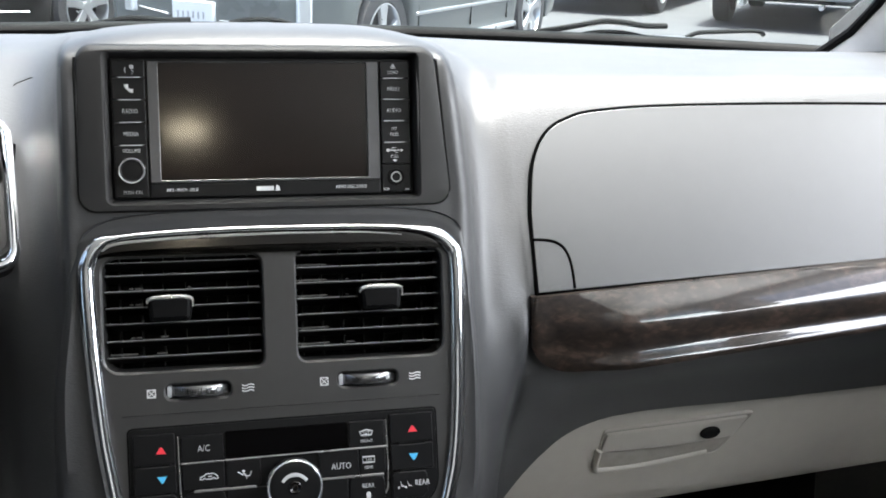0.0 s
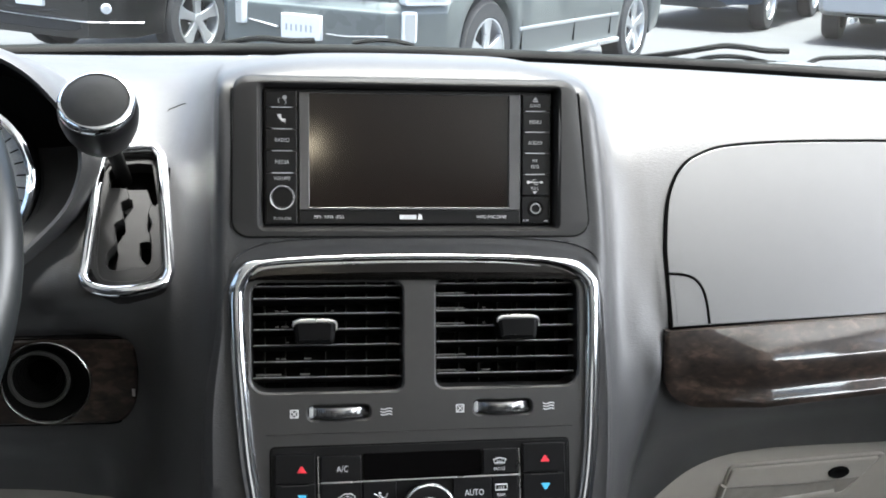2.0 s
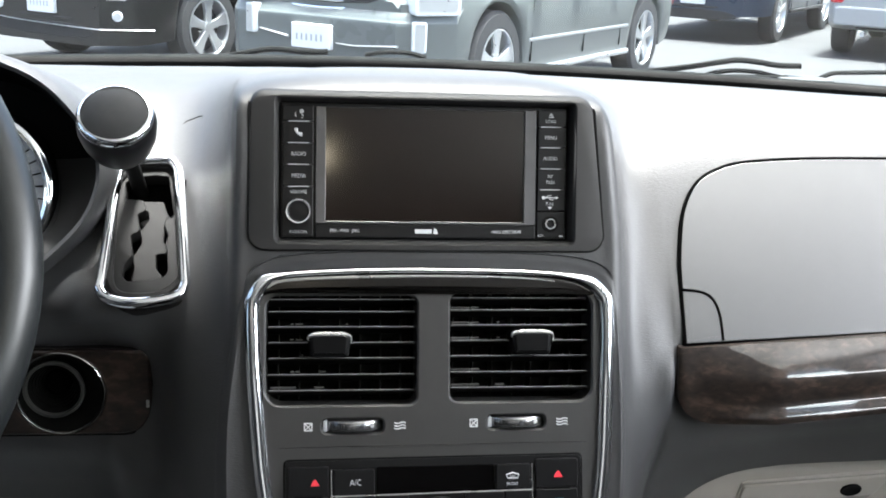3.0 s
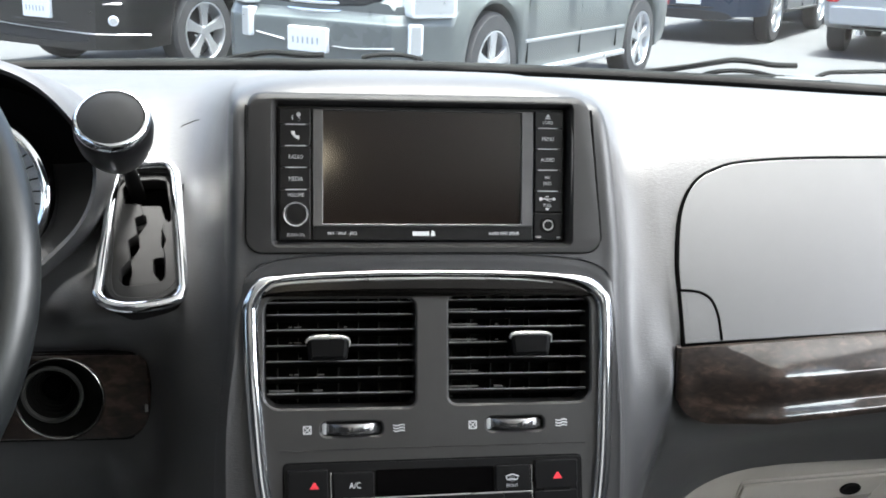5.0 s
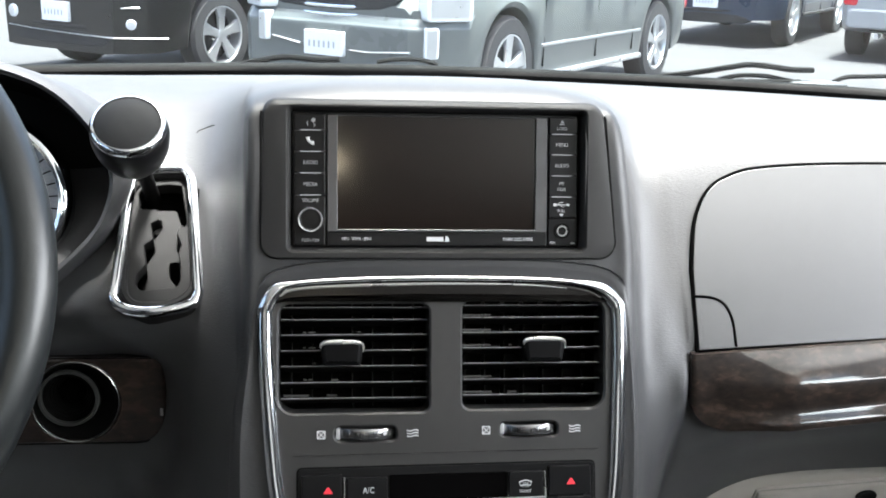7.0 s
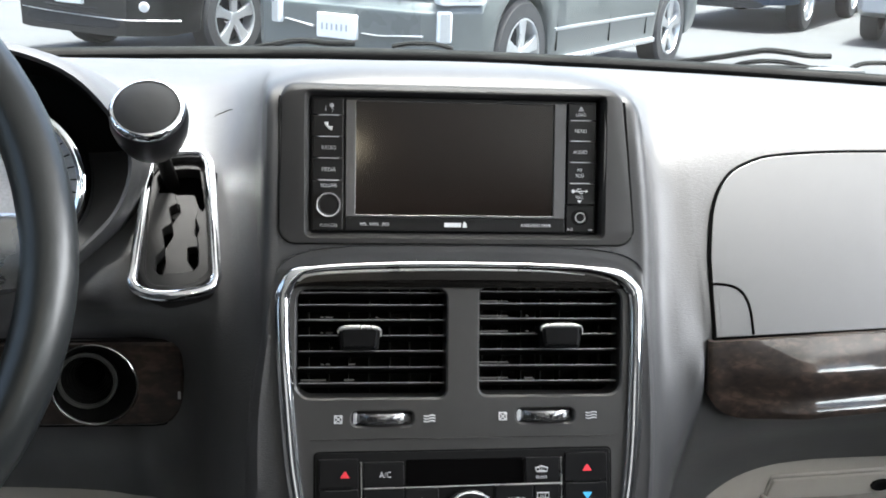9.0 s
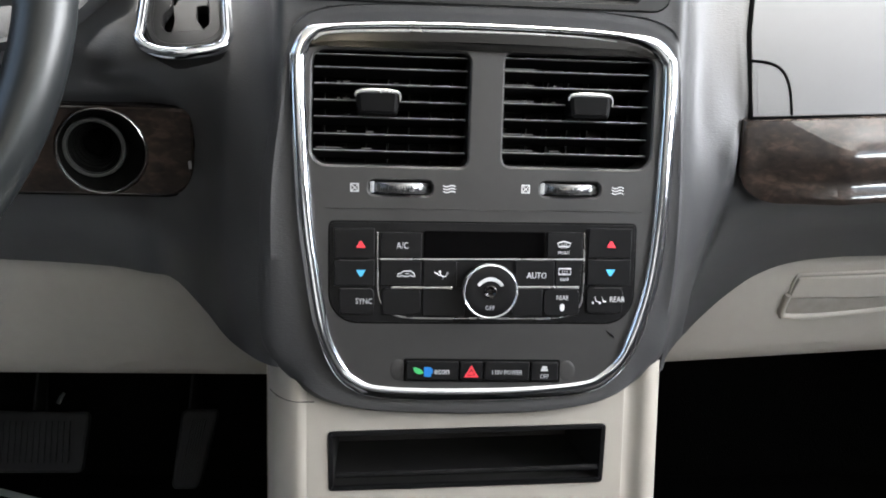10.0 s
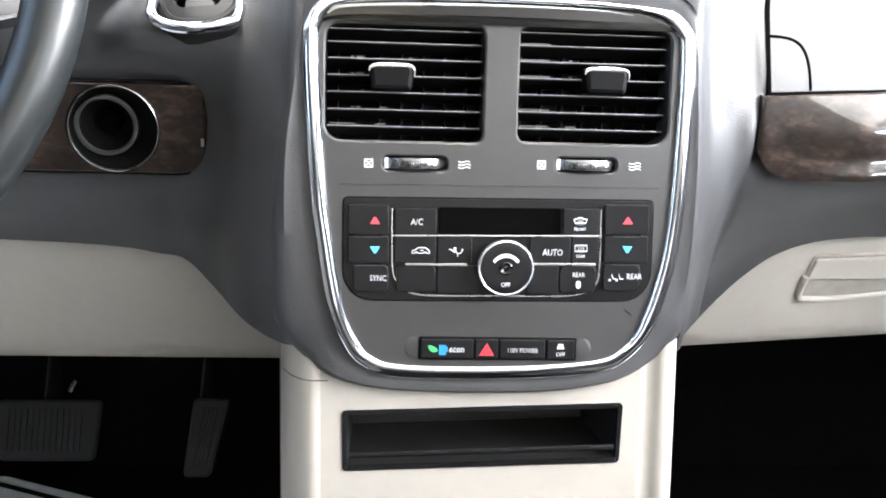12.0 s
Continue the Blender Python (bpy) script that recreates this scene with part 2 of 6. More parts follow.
def frame_ring(M, outer, inner, n0, n1, bev=0.001, bm=None):
    """A plate with one opening; both outlines have the same number of points."""
    bm = bm or bmesh.new()
    rings = [[(*p[:2], n0) for p in outer], [(*p[:2], n1 - bev) for p in outer], [(*p, n1) for p in inset(outer, bev)],
             [(*p, n1) for p in inset(inner, -bev)], [(*p[:2], n1 - bev) for p in inner], [(*p[:2], n0) for p in inner]]
    add_rings(bm, M, rings + [rings[0]], False, False)
    bmesh.ops.remove_doubles(bm, verts=bm.verts[:], dist=1e-7)
    return bm


def holed(M, outer, holes, n0, n1, bev=0.0012):
    """A plate with several openings and softened edges."""
    bm = bmesh.new()
    edges = []
    for k, loop in enumerate([outer] + holes):
        sgn = 1 if k == 0 else -1
        a = [bm.verts.new(M @ Vector((*p[:2], n0))) for p in loop]
        b = [bm.verts.new(M @ Vector((*p[:2], n1 - bev))) for p in loop]
        c = [bm.verts.new(M @ Vector((*p, n1))) for p in inset(loop, sgn * bev)]
        for i in range(len(loop)):
            j = (i + 1) % len(loop)
            bm.faces.new((a[i], a[j], b[j], b[i]))
            f = bm.faces.new((b[i], b[j], c[j], c[i]))
            edges.append([e for e in f.edges if c[i] in e.verts and c[j] in e.verts][0])
    bmesh.ops.triangle_fill(bm, use_beauty=True, edges=edges, normal=M.to_3x3() @ Vector((0, 0, 1)))
    return bm


def tube(points, width, height=None, up=None, closed=False, sides=10, bm=None, cap=True):
    """A rod of oval section along points; width and height may be functions of the index fraction."""
    bm = bm or bmesh.new()
    p = [Vector(q) for q in points]
    n = len(p)
    rings = []
    for i in range(n):
        if closed:
            d = p[(i + 1) % n] - p[i - 1]
        else:
            d = p[min(i + 1, n - 1)] - p[max(i - 1, 0)]
        d.normalize()
        upv = Vector(up) if up is not None else (Vector((0, 0, 1)) if abs(d.z) < 0.9 else Vector((1, 0, 0)))
        s = d.cross(upv).normalized()
        w = s.cross(d).normalized()
        f = i / max(1, n - 1)
        a = width(f) if callable(width) else width
        b = (height(f) if callable(height) else height) if height is not None else a
        rings.append([bm.verts.new(p[i] + s * a * math.cos(2 * math.pi * k / sides) + w * b * math.sin(2 * math.pi * k / sides)) for k in range(sides)])
    for i in range(n if closed else n - 1):
        a, b = rings[i], rings[(i + 1) % n]
        for k in range(sides):
            j = (k + 1) % sides
            bm.faces.new((a[k], a[j], b[j], b[k]))
    if not closed and cap:
        bm.faces.new(rings[0][::-1])
        bm.faces.new(rings[-1])
    return bm


def grid(rows, bm=None, thick=None):
    """A sheet through rows of points; thick: a vector by which a back sheet is set off."""
    bm = bm or bmesh.new()
    v = [[bm.verts.new(q) for q in r] for r in rows]
    for a, b in zip(v, v[1:]):
        for i in range(len(a) - 1):
            bm.faces.new((a[i], a[i + 1], b[i + 1], b[i]))
    if thick is not None:
        off = Vector(thick)
        w = [[bm.verts.new(Vector(q) + off) for q in r] for r in rows]
        for a, b in zip(w, w[1:]):
            for i in range(len(a) - 1):
                bm.faces.new((a[i], b[i], b[i + 1], a[i + 1]))
        for i in range(len(rows[0]) - 1):
            bm.faces.new((v[0][i], w[0][i], w[0][i + 1], v[0][i + 1]))
            bm.faces.new((v[-1][i], v[-1][i + 1], w[-1][i + 1], w[-1][i]))
        for i in range(len(rows) - 1):
            bm.faces.new((v[i][0], v[i + 1][0], w[i + 1][0], w[i][0]))
            bm.faces.new((v[i][-1], w[i][-1], w[i + 1][-1], v[i + 1][-1]))
    return bm


def lathe(M, profile, n=32, bm=None):
    """Turns (radius, n) pairs round the frame's n axis."""
    bm = bm or bmesh.new()
    rings = [[(r * math.cos(2 * math.pi * i / n), r * math.sin(2 * math.pi * i / n), h) for i in range(n)] for r, h in profile]
    return add_rings(bm, M, rings, profile[0][0] < 0.003, profile[-1][0] < 0.003)


def box(M, u0, v0, n0, u1, v1, n1, bm=None, bev=0.0):
    return slab(M, [(u0, v0), (u1, v0), (u1, v1), (u0, v1)], n0, n1, bev, bm, both=bev > 0)


def local(M, u, v, n=0.0):
    return M @ Matrix.Translation((u, v, n))


def words(text, M, size, material, parent, name="lettering", wide=1.0, left=False):
    wide *= 0.82
    """Raised lettering in the built-in font, centred on the frame's origin."""
    cu = bpy.data.curves.new(name, "FONT")
    cu.body, cu.size, cu.extrude, cu.resolution_u = text, size, 0.0001, 2
    cu.align_x, cu.align_y = ("LEFT" if left else "CENTER"), "CENTER"
    tmp = bpy.data.objects.new(name, cu)
    me = bpy.data.meshes.new_from_object(tmp)
    bpy.data.objects.remove(tmp)
    bpy.data.curves.remove(cu)
    me.transform(M @ Matrix.Diagonal((wide, 1, 1, 1)))
    me.materials.clear()
    me.materials.append(material)
    ob = new(name, me)
    ob.parent = parent
    ob.matrix_parent_inverse = parent.matrix_world.inverted() if parent.type == "EMPTY" else Matrix.Identity(4)
    return ob


MS = plane_frame((0, -0.033, 1.033), 18.1)   # the centre stack's face
MR = plane_frame((-0.0012, -0.0114, 1.0633), 14.7) @ Matrix.Diagonal((0.985, 0.985, 0.985, 1))   # the radio's face
MD = plane_frame((0.2, -0.019, 0.982), 33.0)  # the upper glove box lid
MG = plane_frame((-0.198, -0.0143, 1.0195), 48.0)   # the shifter's gate plate


# ---- ground ----
def ground_sheet():
    bm = bmesh.new()
    n = 24
    xs = [-400 * abs(k) ** 2.2 * (1 if k < 0 else -1) * -1 for k in [(-1 + 2 * i / n) for i in range(n + 1)]]
    rows = [[(x, 12 + y, 0.0) for x in xs] for y in xs]
    return grid(rows, bm)


tagged(part("ground", ground_sheet(), ASPHALT), "sunlit grey asphalt of a parking lot", "ground", kind="structure")
vg = part("verge", slab(Matrix.Identity(4), spline([(8, 26), (30, 24), (60, 26), (60, 30), (30, 29), (8, 30)], 4), -0.05, 0.06, 0.03), GRASS)
tagged(vg, "narrow yellow-green grass verge beyond the cars", "grass", kind="structure")


# ---- the van's shell round the camera ----
def wall(name, M, outer, holes, thick, material, label, category):
    return tagged(part(name, holed(M, outer, holes, -thick, 0.0, 0.004), material), label, category, kind="structure")


SX = Matrix(((0, 0, -1, 0.82), (-1, 0, 0, 0), (0, 1, 0, 0), (0, 0, 0, 1)))   # right side: u runs back, n points in
SXL = Matrix(((0, 0, 1, -0.82), (1, 0, 0, 0), (0, 1, 0, 0), (0, 0, 0, 1)))   # left side: u runs ahead, n points in
side = [(-0.62, 0.22), (2.6, 0.22), (2.6, 1.66), (0.18, 1.66), (-0.62, 1.12)]
win_f = [(-0.30, 1.13), (0.86, 1.10), (0.86, 1.60), (0.3, 1.60), (0.2, 1.56)]
win_m = [(1.0, 1.08), (1.8, 1.08), (1.8, 1.58), (1.0, 1.58)]
win_r = [(1.92, 1.1), (2.45, 1.1), (2.45, 1.56), (1.92, 1.56)]
wall("wall_right", SX, side, [win_f, win_m, win_r], 0.06, DOORTRIM, "dark grey inner side of the van with windows", "wall")
mirror = lambda pts: [(-u, v) for u, v in pts][::-1]
wall("wall_left", SXL, mirror(side), [mirror(win_f), mirror(win_m), mirror(win_r)], 0.06, DOORTRIM, "dark grey inner side of the van with windows", "wall")
MB = Matrix(((-1, 0, 0, 0), (0, 0, 1, -2.6), (0, 1, 0, 0), (0, 0, 0, 1)))
wall("wall_rear", MB, [(-0.82, 0.22), (0.82, 0.22), (0.82, 1.66), (-0.82, 1.66)], [[(-0.6, 1.1), (0.6, 1.1), (0.6, 1.55), (-0.6, 1.55)]], 0.05, DOORTRIM, "dark grey tailgate trim with a rear window", "wall")
for k, (M, o, g) in enumerate(((SX, win_m, CLEAR), (SX, win_r, TINTED), (SXL, mirror(win_f), DOORGLASS), (SXL, mirror(win_m), TINTED), (SXL, mirror(win_r), TINTED), (MB, [(-0.6, 1.1), (0.6, 1.1), (0.6, 1.55), (-0.6, 1.55)], TINTED))):
    pane = part("window_%d" % (k + 1), slab(M, inset(o, 0.001), -0.034, -0.03), g)
    tagged(pane, "dark tinted side glass of the van" if g is TINTED else "lightly tinted side glass of the van", "window", kind="structure")
tagged(part("ceiling", box(Matrix.Identity(4), -0.83, -2.6, 1.655, 0.83, -0.16, 1.70), LINER), "pale cloth headliner of the van", "ceiling", kind="structure")
# Added sheet, out of view: keeps the sun off the seats and floor.
sun_block_rows = [[(x, y, z - 0.02 * (x / 0.8) ** 2) for x in (-0.78, -0.4, 0.0, 0.4, 0.78)] for y, z in ((-0.17, 1.656), (-0.08, 1.63), (0.0, 1.59), (0.03, 1.57))]
tagged(part("trim", grid(sun_block_rows, thick=(0, -0.004, -0.012)), LINER), "unseen pale header sheet added above the windshield to block the sun", "trim", kind="structure")
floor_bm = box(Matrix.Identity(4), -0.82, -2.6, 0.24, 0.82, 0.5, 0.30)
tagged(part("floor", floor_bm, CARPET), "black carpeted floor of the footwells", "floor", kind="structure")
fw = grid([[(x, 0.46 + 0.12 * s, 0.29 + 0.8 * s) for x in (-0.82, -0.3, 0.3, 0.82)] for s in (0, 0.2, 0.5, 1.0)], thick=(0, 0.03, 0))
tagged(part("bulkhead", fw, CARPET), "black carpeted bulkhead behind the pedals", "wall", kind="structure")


def base_y(x):
    """Where the dash top ends under the windshield."""
    return 0.70 - 0.36 * x * x


ws_rows = []
for k in range(9):
    s = k / 8
    ws_rows.append([(x * (1.02 - 0.2 * s), (base_y(x) + 0.02) * (1 - s) + (-0.10 - 0.10 * x * x) * s, 1.085 + 0.57 * s + 0.05 * math.sin(math.pi * s)) for x in [(-0.86 + 1.72 * i / 16) for i in range(17)]])
ws = part("windshield", grid(ws_rows), GLASS)
ws.visible_shadow = False
tagged(ws, "clear curved windshield glass above the dash", "windshield", kind="structure")
for sgn, nm in ((1, "pillar_right"), (-1, "pillar_left")):
    rows, edge = [], []
    for k in range(17):
        s = k / 16
        z = 1.1 + 0.555 * s
        x = 0.718 + 0.052 * (1 - math.exp(-s / 0.07)) - 0.10 * s
        y = 0.472 - 0.53 * s - 0.08 * s * s
        c = Vector((sgn * x, y, z))
        edge.append(c + Vector((-sgn * 0.003, 0.002, 0.0)))
        rows.append([c + Vector((sgn * p[0], p[1], p[2])) for p in ((0.02, 0.02, 0.0), (0.0, 0.0, 0.0), (0.008, -0.02, 0.0), (0.04, -0.05, -0.01), (0.09, -0.07, -0.02), (0.11, 0.0, 0.0), (0.02, 0.02, 0.0))])
    tagged(part(nm, grid(rows), mat("pillar_trim", (0.62, 0.61, 0.59), 0.7, vary=0.04, bump=0.1)), "pale trim cover of the windshield pillar", "pillar", kind="structure")
    tagged(part("seal_%s" % nm[7:], tube(edge, 0.006, 0.006, sides=8), BLACK), "black seal between windshield and pillar", "seal", kind="structure")

# ---- dashboard ----
dash = thing("dashboard", "dark slate dashboard with grained pad, sheen from the windshield", "dashboard", (0, 0.2, 0.9))

# Profiles from the windshield to the underside at stations across the van: (y, z) pairs.
def lid(v, n=-0.0015):
    q = MD @ Vector((0, v, n))
    return (q.y, q.z)


def drop(x):
    return 0.075 * max(0.0, 1 - (x - 0.2) / 0.1) ** 2 if x < 0.3 else 0.0


def prof_right(x, seat=-0.0215):
    """The face of the lid runs on above it and rolls over into the top; its inner upper corner is rounded."""
    f = (x - 0.2) / 0.31
    k = 1 - min(1, max(0, f))
    top = 0.172 - 0.045 * math.exp(-max(0.0, x - 0.158) / 0.016)
    y, z = lid(top)
    return [(base_y(x), 1.094), (0.42, 1.112 + 0.013 * k), (0.24, 1.128 + 0.009 * k), (0.13, 1.133 + 0.003 * k), (y + 0.013, z + 0.0055), lid(top - 0.006), lid(0.08),
            (lid(0.0)[0] + 0.011 * f, 0.982 + 0.017 * f), (seat, 0.952 + 0.02 * f), (-0.022, 0.913 + 0.024 * f), (0.007, 0.878 + 0.018 * f - drop(x) * 0.4), (0.045, 0.8335 + 0.014 * f - drop(x))]


def prof_left(x, n=-0.002):
    g = lambda v: ((MG @ Vector((0, v, n))).y, (MG @ Vector((0, v, n))).z)
    return [(base_y(x), 1.094), (0.42, 1.125), (0.27, 1.138), (0.19, 1.138), (0.145, 1.125), g(0.12), g(0.06), g(-0.005), (0.010, 0.978), (0.034, 0.945), (0.014, 0.890), (0.05, 0.824 - 0.19 * max(0.0, x + 0.31))]


def prof_mid(x):
    """Over the radio and down the two planes of the centre stack."""
    e = (x / 0.14) ** 2
    c = 0.009 * (abs(x) / 0.14) ** 6
    return [(base_y(x), 1.094), (0.42, 1.129), (0.22, 1.154 - 0.003 * e), (0.075, 1.1755 - 0.004 * e - c), (0.0150, 1.1715 - 0.002 * e - c), (0.0029, 1.1555 - 0.5 * c), (-0.0234, 1.0535), (-0.041, 1.005),
            (-0.0645, 0.94), (-0.0825, 0.88), (-0.086, 0.825), (-0.035, 0.787)]


def prof_far_left(x):
    return [(base_y(x), 1.094), (0.42, 1.125), (0.27, 1.138), (0.19, 1.138), (0.145, 1.125), (0.078, 1.088), (0.032, 1.046), (0.003, 1.005), (0.012, 0.975), (0.034, 0.945), (0.014, 0.890), (0.05, 0.824 - 0.19 * max(0.0, x + 0.31))]


STATIONS = [
    (-0.82, prof_far_left(-0.82)), (-0.6, prof_far_left(-0.6)), (-0.4, prof_far_left(-0.4)), (-0.28, prof_far_left(-0.28)), (-0.254, prof_left(-0.254, -0.010)), (-0.235, prof_left(-0.235, -0.009)),
    (-0.205, [(base_y(0.2), 1.094), (0.42, 1.125), (0.27, 1.138), (0.19, 1.139), (0.145, 1.126), (0.085, 1.095), (0.042, 1.055), (-0.006, 1.012), (0.004, 0.977), (0.012, 0.940), (-0.004, 0.875), (0.014, 0.801)]),
    (-0.174, [(base_y(0.18), 1.094), (0.42, 1.126), (0.26, 1.143), (0.17, 1.142), (0.125, 1.128), (0.07, 1.095), (0.034, 1.055), (-0.006, 1.01), (-0.021, 0.97), (-0.037, 0.92), (-0.056, 0.86), (-0.058, 0.811)]),
    (-0.149, [(base_y(0.15), 1.094), (0.42, 1.127), (0.24, 1.149), (0.13, 1.154), (0.077, 1.146), (0.041, 1.122), (0.003, 1.062), (-0.025, 1.01), (-0.054, 0.95), (-0.074, 0.89), (-0.087, 0.845), (-0.090, 0.813)]),
    (-0.138, prof_mid(-0.138)[:-4] + [(-0.0645, 0.94), (-0.081, 0.885), (-0.0905, 0.845), (-0.096, 0.813)]), (-0.128, prof_mid(-0.128)), (-0.115, prof_mid(-0.115)), (-0.08, prof_mid(-0.08)), (-0.04, prof_mid(-0.04)), (0.0, prof_mid(0.0)),
    (0.04, prof_mid(0.04)), (0.08, prof_mid(0.08)), (0.115, prof_mid(0.115)), (0.130, prof_mid(0.130)), (0.141, prof_mid(0.141)[:-4] + [(-0.0645, 0.94), (-0.081, 0.885), (-0.0885, 0.845), (-0.087, 0.806)]),
    (0.158, [(base_y(0.158), 1.094), (0.42, 1.127), (0.24, 1.146), (0.13, 1.146), (0.072, 1.122), (0.043, 1.094), (0.008, 1.04), (-0.023, 0.987), (-0.046, 0.94), (-0.057, 0.89), (-0.057, 0.84), (-0.050, 0.799)]),
    (0.177, prof_right(0.177)[:7] + [(-0.0215, 0.982), (-0.033, 0.945), (-0.038, 0.90), (-0.03, 0.86), (-0.022, 0.80)]),
    (0.1925, prof_right(0.1925, -0.031)), (0.1975, prof_right(0.1975)), (0.215, prof_right(0.215)), (0.235, prof_right(0.235)), (0.26, prof_right(0.26)), (0.3, prof_right(0.3)), (0.45, prof_right(0.45)), (0.62, prof_right(0.62)), (0.82, prof_right(0.82)),
]


def dash_rows():
    cols = []
    for x, pr in STATIONS:
        cols.append([Vector((x - (0.0115 * min(1.0, max(0.0, (z - 1.062) / 0.1)) if 0.11 < x < 0.15 else 0.0), y, z)) for y, z in profile(pr)])
    lines = [profile([c[i] for c in cols], 4) for i in range(len(cols[0]))]
    return lines


mm = lambda pts: [(u / 1000, v / 1000) for u, v in pts]
# outline of the moulding round the centre stack
rim = spline(mm([(-147, -210), (-122, -243), (-86, -257), (-30, -261), (30, -260.5), (62, -258), (100, -249), (131, -226), (145, -188), (147, -100), (143.5, -45), (139.5, -10), (118, 20), (0, 25), (-110, 20), (-134, -10), (-141, -45), (-150, -100), (-151, -180)]), 6)


def inside(outline, u, v):
    odd = False
    for i in range(len(outline)):
        (a, b), (c, d) = outline[i - 1][:2], outline[i][:2]
        if (b > v) != (d > v) and u < a + (v - b) * (c - a) / (d - b):
            odd = not odd
    return odd


def pad_mesh():
    """The pad, open under the gate of the shifter, behind the ignition panel and the stack."""
    bm = grid(dash_rows())
    inv, face_inv = MG.inverted(), MS.inverted()
    hidden = inset(rim, 0.0035)
    gone = []
    for f in bm.faces:
        q = inv @ f.calc_center_median()
        if -0.030 < q.x < 0.013 and 0.012 < q.y < 0.109 and abs(q.z) < 0.04:
            gone.append(f)
            continue
        c = f.calc_center_median()
        if -0.345 < c.x < -0.221 and 0.906 < c.z < 0.959 and c.y < 0.1:   # open behind the ignition panel
            gone.append(f)
            continue
        c = face_inv @ c
        if -0.08 < c.z < 0.03 and inside(hidden, c.x, c.y):
            gone.append(f)
    bmesh.ops.delete(bm, geom=gone, context="FACES")
    # the opening for the radio
    near = [f for f in bm.faces if abs(f.calc_center_median().x) < 0.16 and 1.0 < f.calc_center_median().z < 1.2 and f.calc_center_median().y < 0.07]
    for u, v, side in ((-0.1105, 0, 0), (0.1095, 0, 0), (0, -0.003, 1), (0, 0.1015, 1)):
        geom = set(near) | {e for f in near for e in f.edges} | {v_ for f in near for v_ in f.verts}
        cut = bmesh.ops.bisect_plane(bm, geom=list(geom), plane_co=MR @ Vector((u, v, 0)), plane_no=MR.to_3x3() @ Vector((1 - side, side, 0)))
        near = [g for g in cut["geom"] if isinstance(g, bmesh.types.BMFace)]
    back = MR.inverted()
    gone = [f for f in near if -0.1105 < (back @ f.calc_center_median()).x < 0.1095 and -0.003 < (back @ f.calc_center_median()).y < 0.1015]
    bmesh.ops.delete(bm, geom=gone, context="FACES")
    return bm


pad = part("pad", pad_mesh(), PAD, dash, "grained slate pad")

# Upper glove box lid with its latch tab
lid_out = [(0.003, 0.0), (0.0034, 0.032)] + [tuple(p) for p in spline([(0.0043, 0.064), (0.0105, 0.104), (0.0235, 0.13), (0.043, 0.143), (0.072, 0.15), (0.145, 0.154), (0.3, 0.1545), (0.44, 0.15), (0.475, 0.135), (0.485, 0.1), (0.48, 0.04)], 6, False)] + [(0.31, 0.0165), (0.165, 0.0085)]
GAP = mat("gap_black", (0.0015, 0.0015, 0.0015), 0.9, spec=0.0)
part("lid_gap", slab(MD, inset(lid_out, -0.0024), -0.006, 0.0019), GAP, dash, "black gap round the lid")
ub = part("glove_box_lid", slab(MD, inset(lid_out, 0.0002), -0.004, 0.0023, 0.0004), LIDMAT, dash, "smooth slate lid of the upper glove box")
tab = [(0.006, 0.0015), (0.031, 0.005), (0.0325, 0.018), (0.029, 0.031), (0.021, 0.039), (0.0065, 0.0425)]
arc = [MD @ Vector((u, v, 0.0026)) for u, v in spline([(0.0034, 0.0426), (0.016, 0.0415), (0.0245, 0.038), (0.0295, 0.031), (0.032, 0.02), (0.0325, 0.0025)], 5, False)]
part("latch_gap", tube(arc, 0.0011, 0.0005, up=MD.to_3x3() @ Vector((0, 0, 1)), sides=6), GAP, ub, "black gap of the latch tab")
part("latch_tab", slab(MD, inset(tab, 0.0010), -0.001, 0.0025), LIDMAT, ub)


# Burl trim below the lid
def wood_top(x):
    return 0.981 + 0.052 * (x - 0.197)


def wood_bot(x):
    b = 0.921 + 0.094 * max(0.0, x - 0.23)
    if x < 0.226:
        b += 0.03 - math.sqrt(max(0.0, 0.03 ** 2 - (0.226 - x) ** 2))
    return b


TILT = ((0.0, 50), (0.08, 38), (0.35, 24), (0.46, 4), (0.68, -3), (0.76, 24), (0.88, 30), (0.95, -10), (1.0, -60))


def wood_section(lip, n=24):
    """Depth down the strip: a convex upper roll, a plain waist and a convex lower lip."""
    out, y = [], 0.0
    for j in range(n + 1):
        s = j / n
        k = max(i for i in range(len(TILT) - 1) if TILT[i][0] <= s + 1e-9)
        (s0, a0), (s1, a1) = TILT[k], TILT[k + 1]
        out.append((s, y))
        a = a0 + (a1 - a0) * (s - s0) / (s1 - s0)
        y -= math.tan(radians(a * lip + (14 - 18 * s) * (1 - lip))) / n
    return out


rows = []
for i in range(60):
    x = 0.1965 + 0.62 * (i / 59) ** 1.6
    zt, zb = wood_top(x), wood_bot(x)
    sect = wood_section(min(1.0, max(0.0, (x - 0.212) / 0.06)))
    rows.append([(x, -0.0255 + y * 0.055 + 0.011 * max(0, (x - 0.2)) + 0.003 * math.exp(-(x - 0.1965) / 0.002), zt + (zb - zt) * s) for s, y in sect])
part("burl_trim", grid(rows, thick=(0, 0.012, 0)), WOOD, dash, "glossy brown burl wood trim strip")

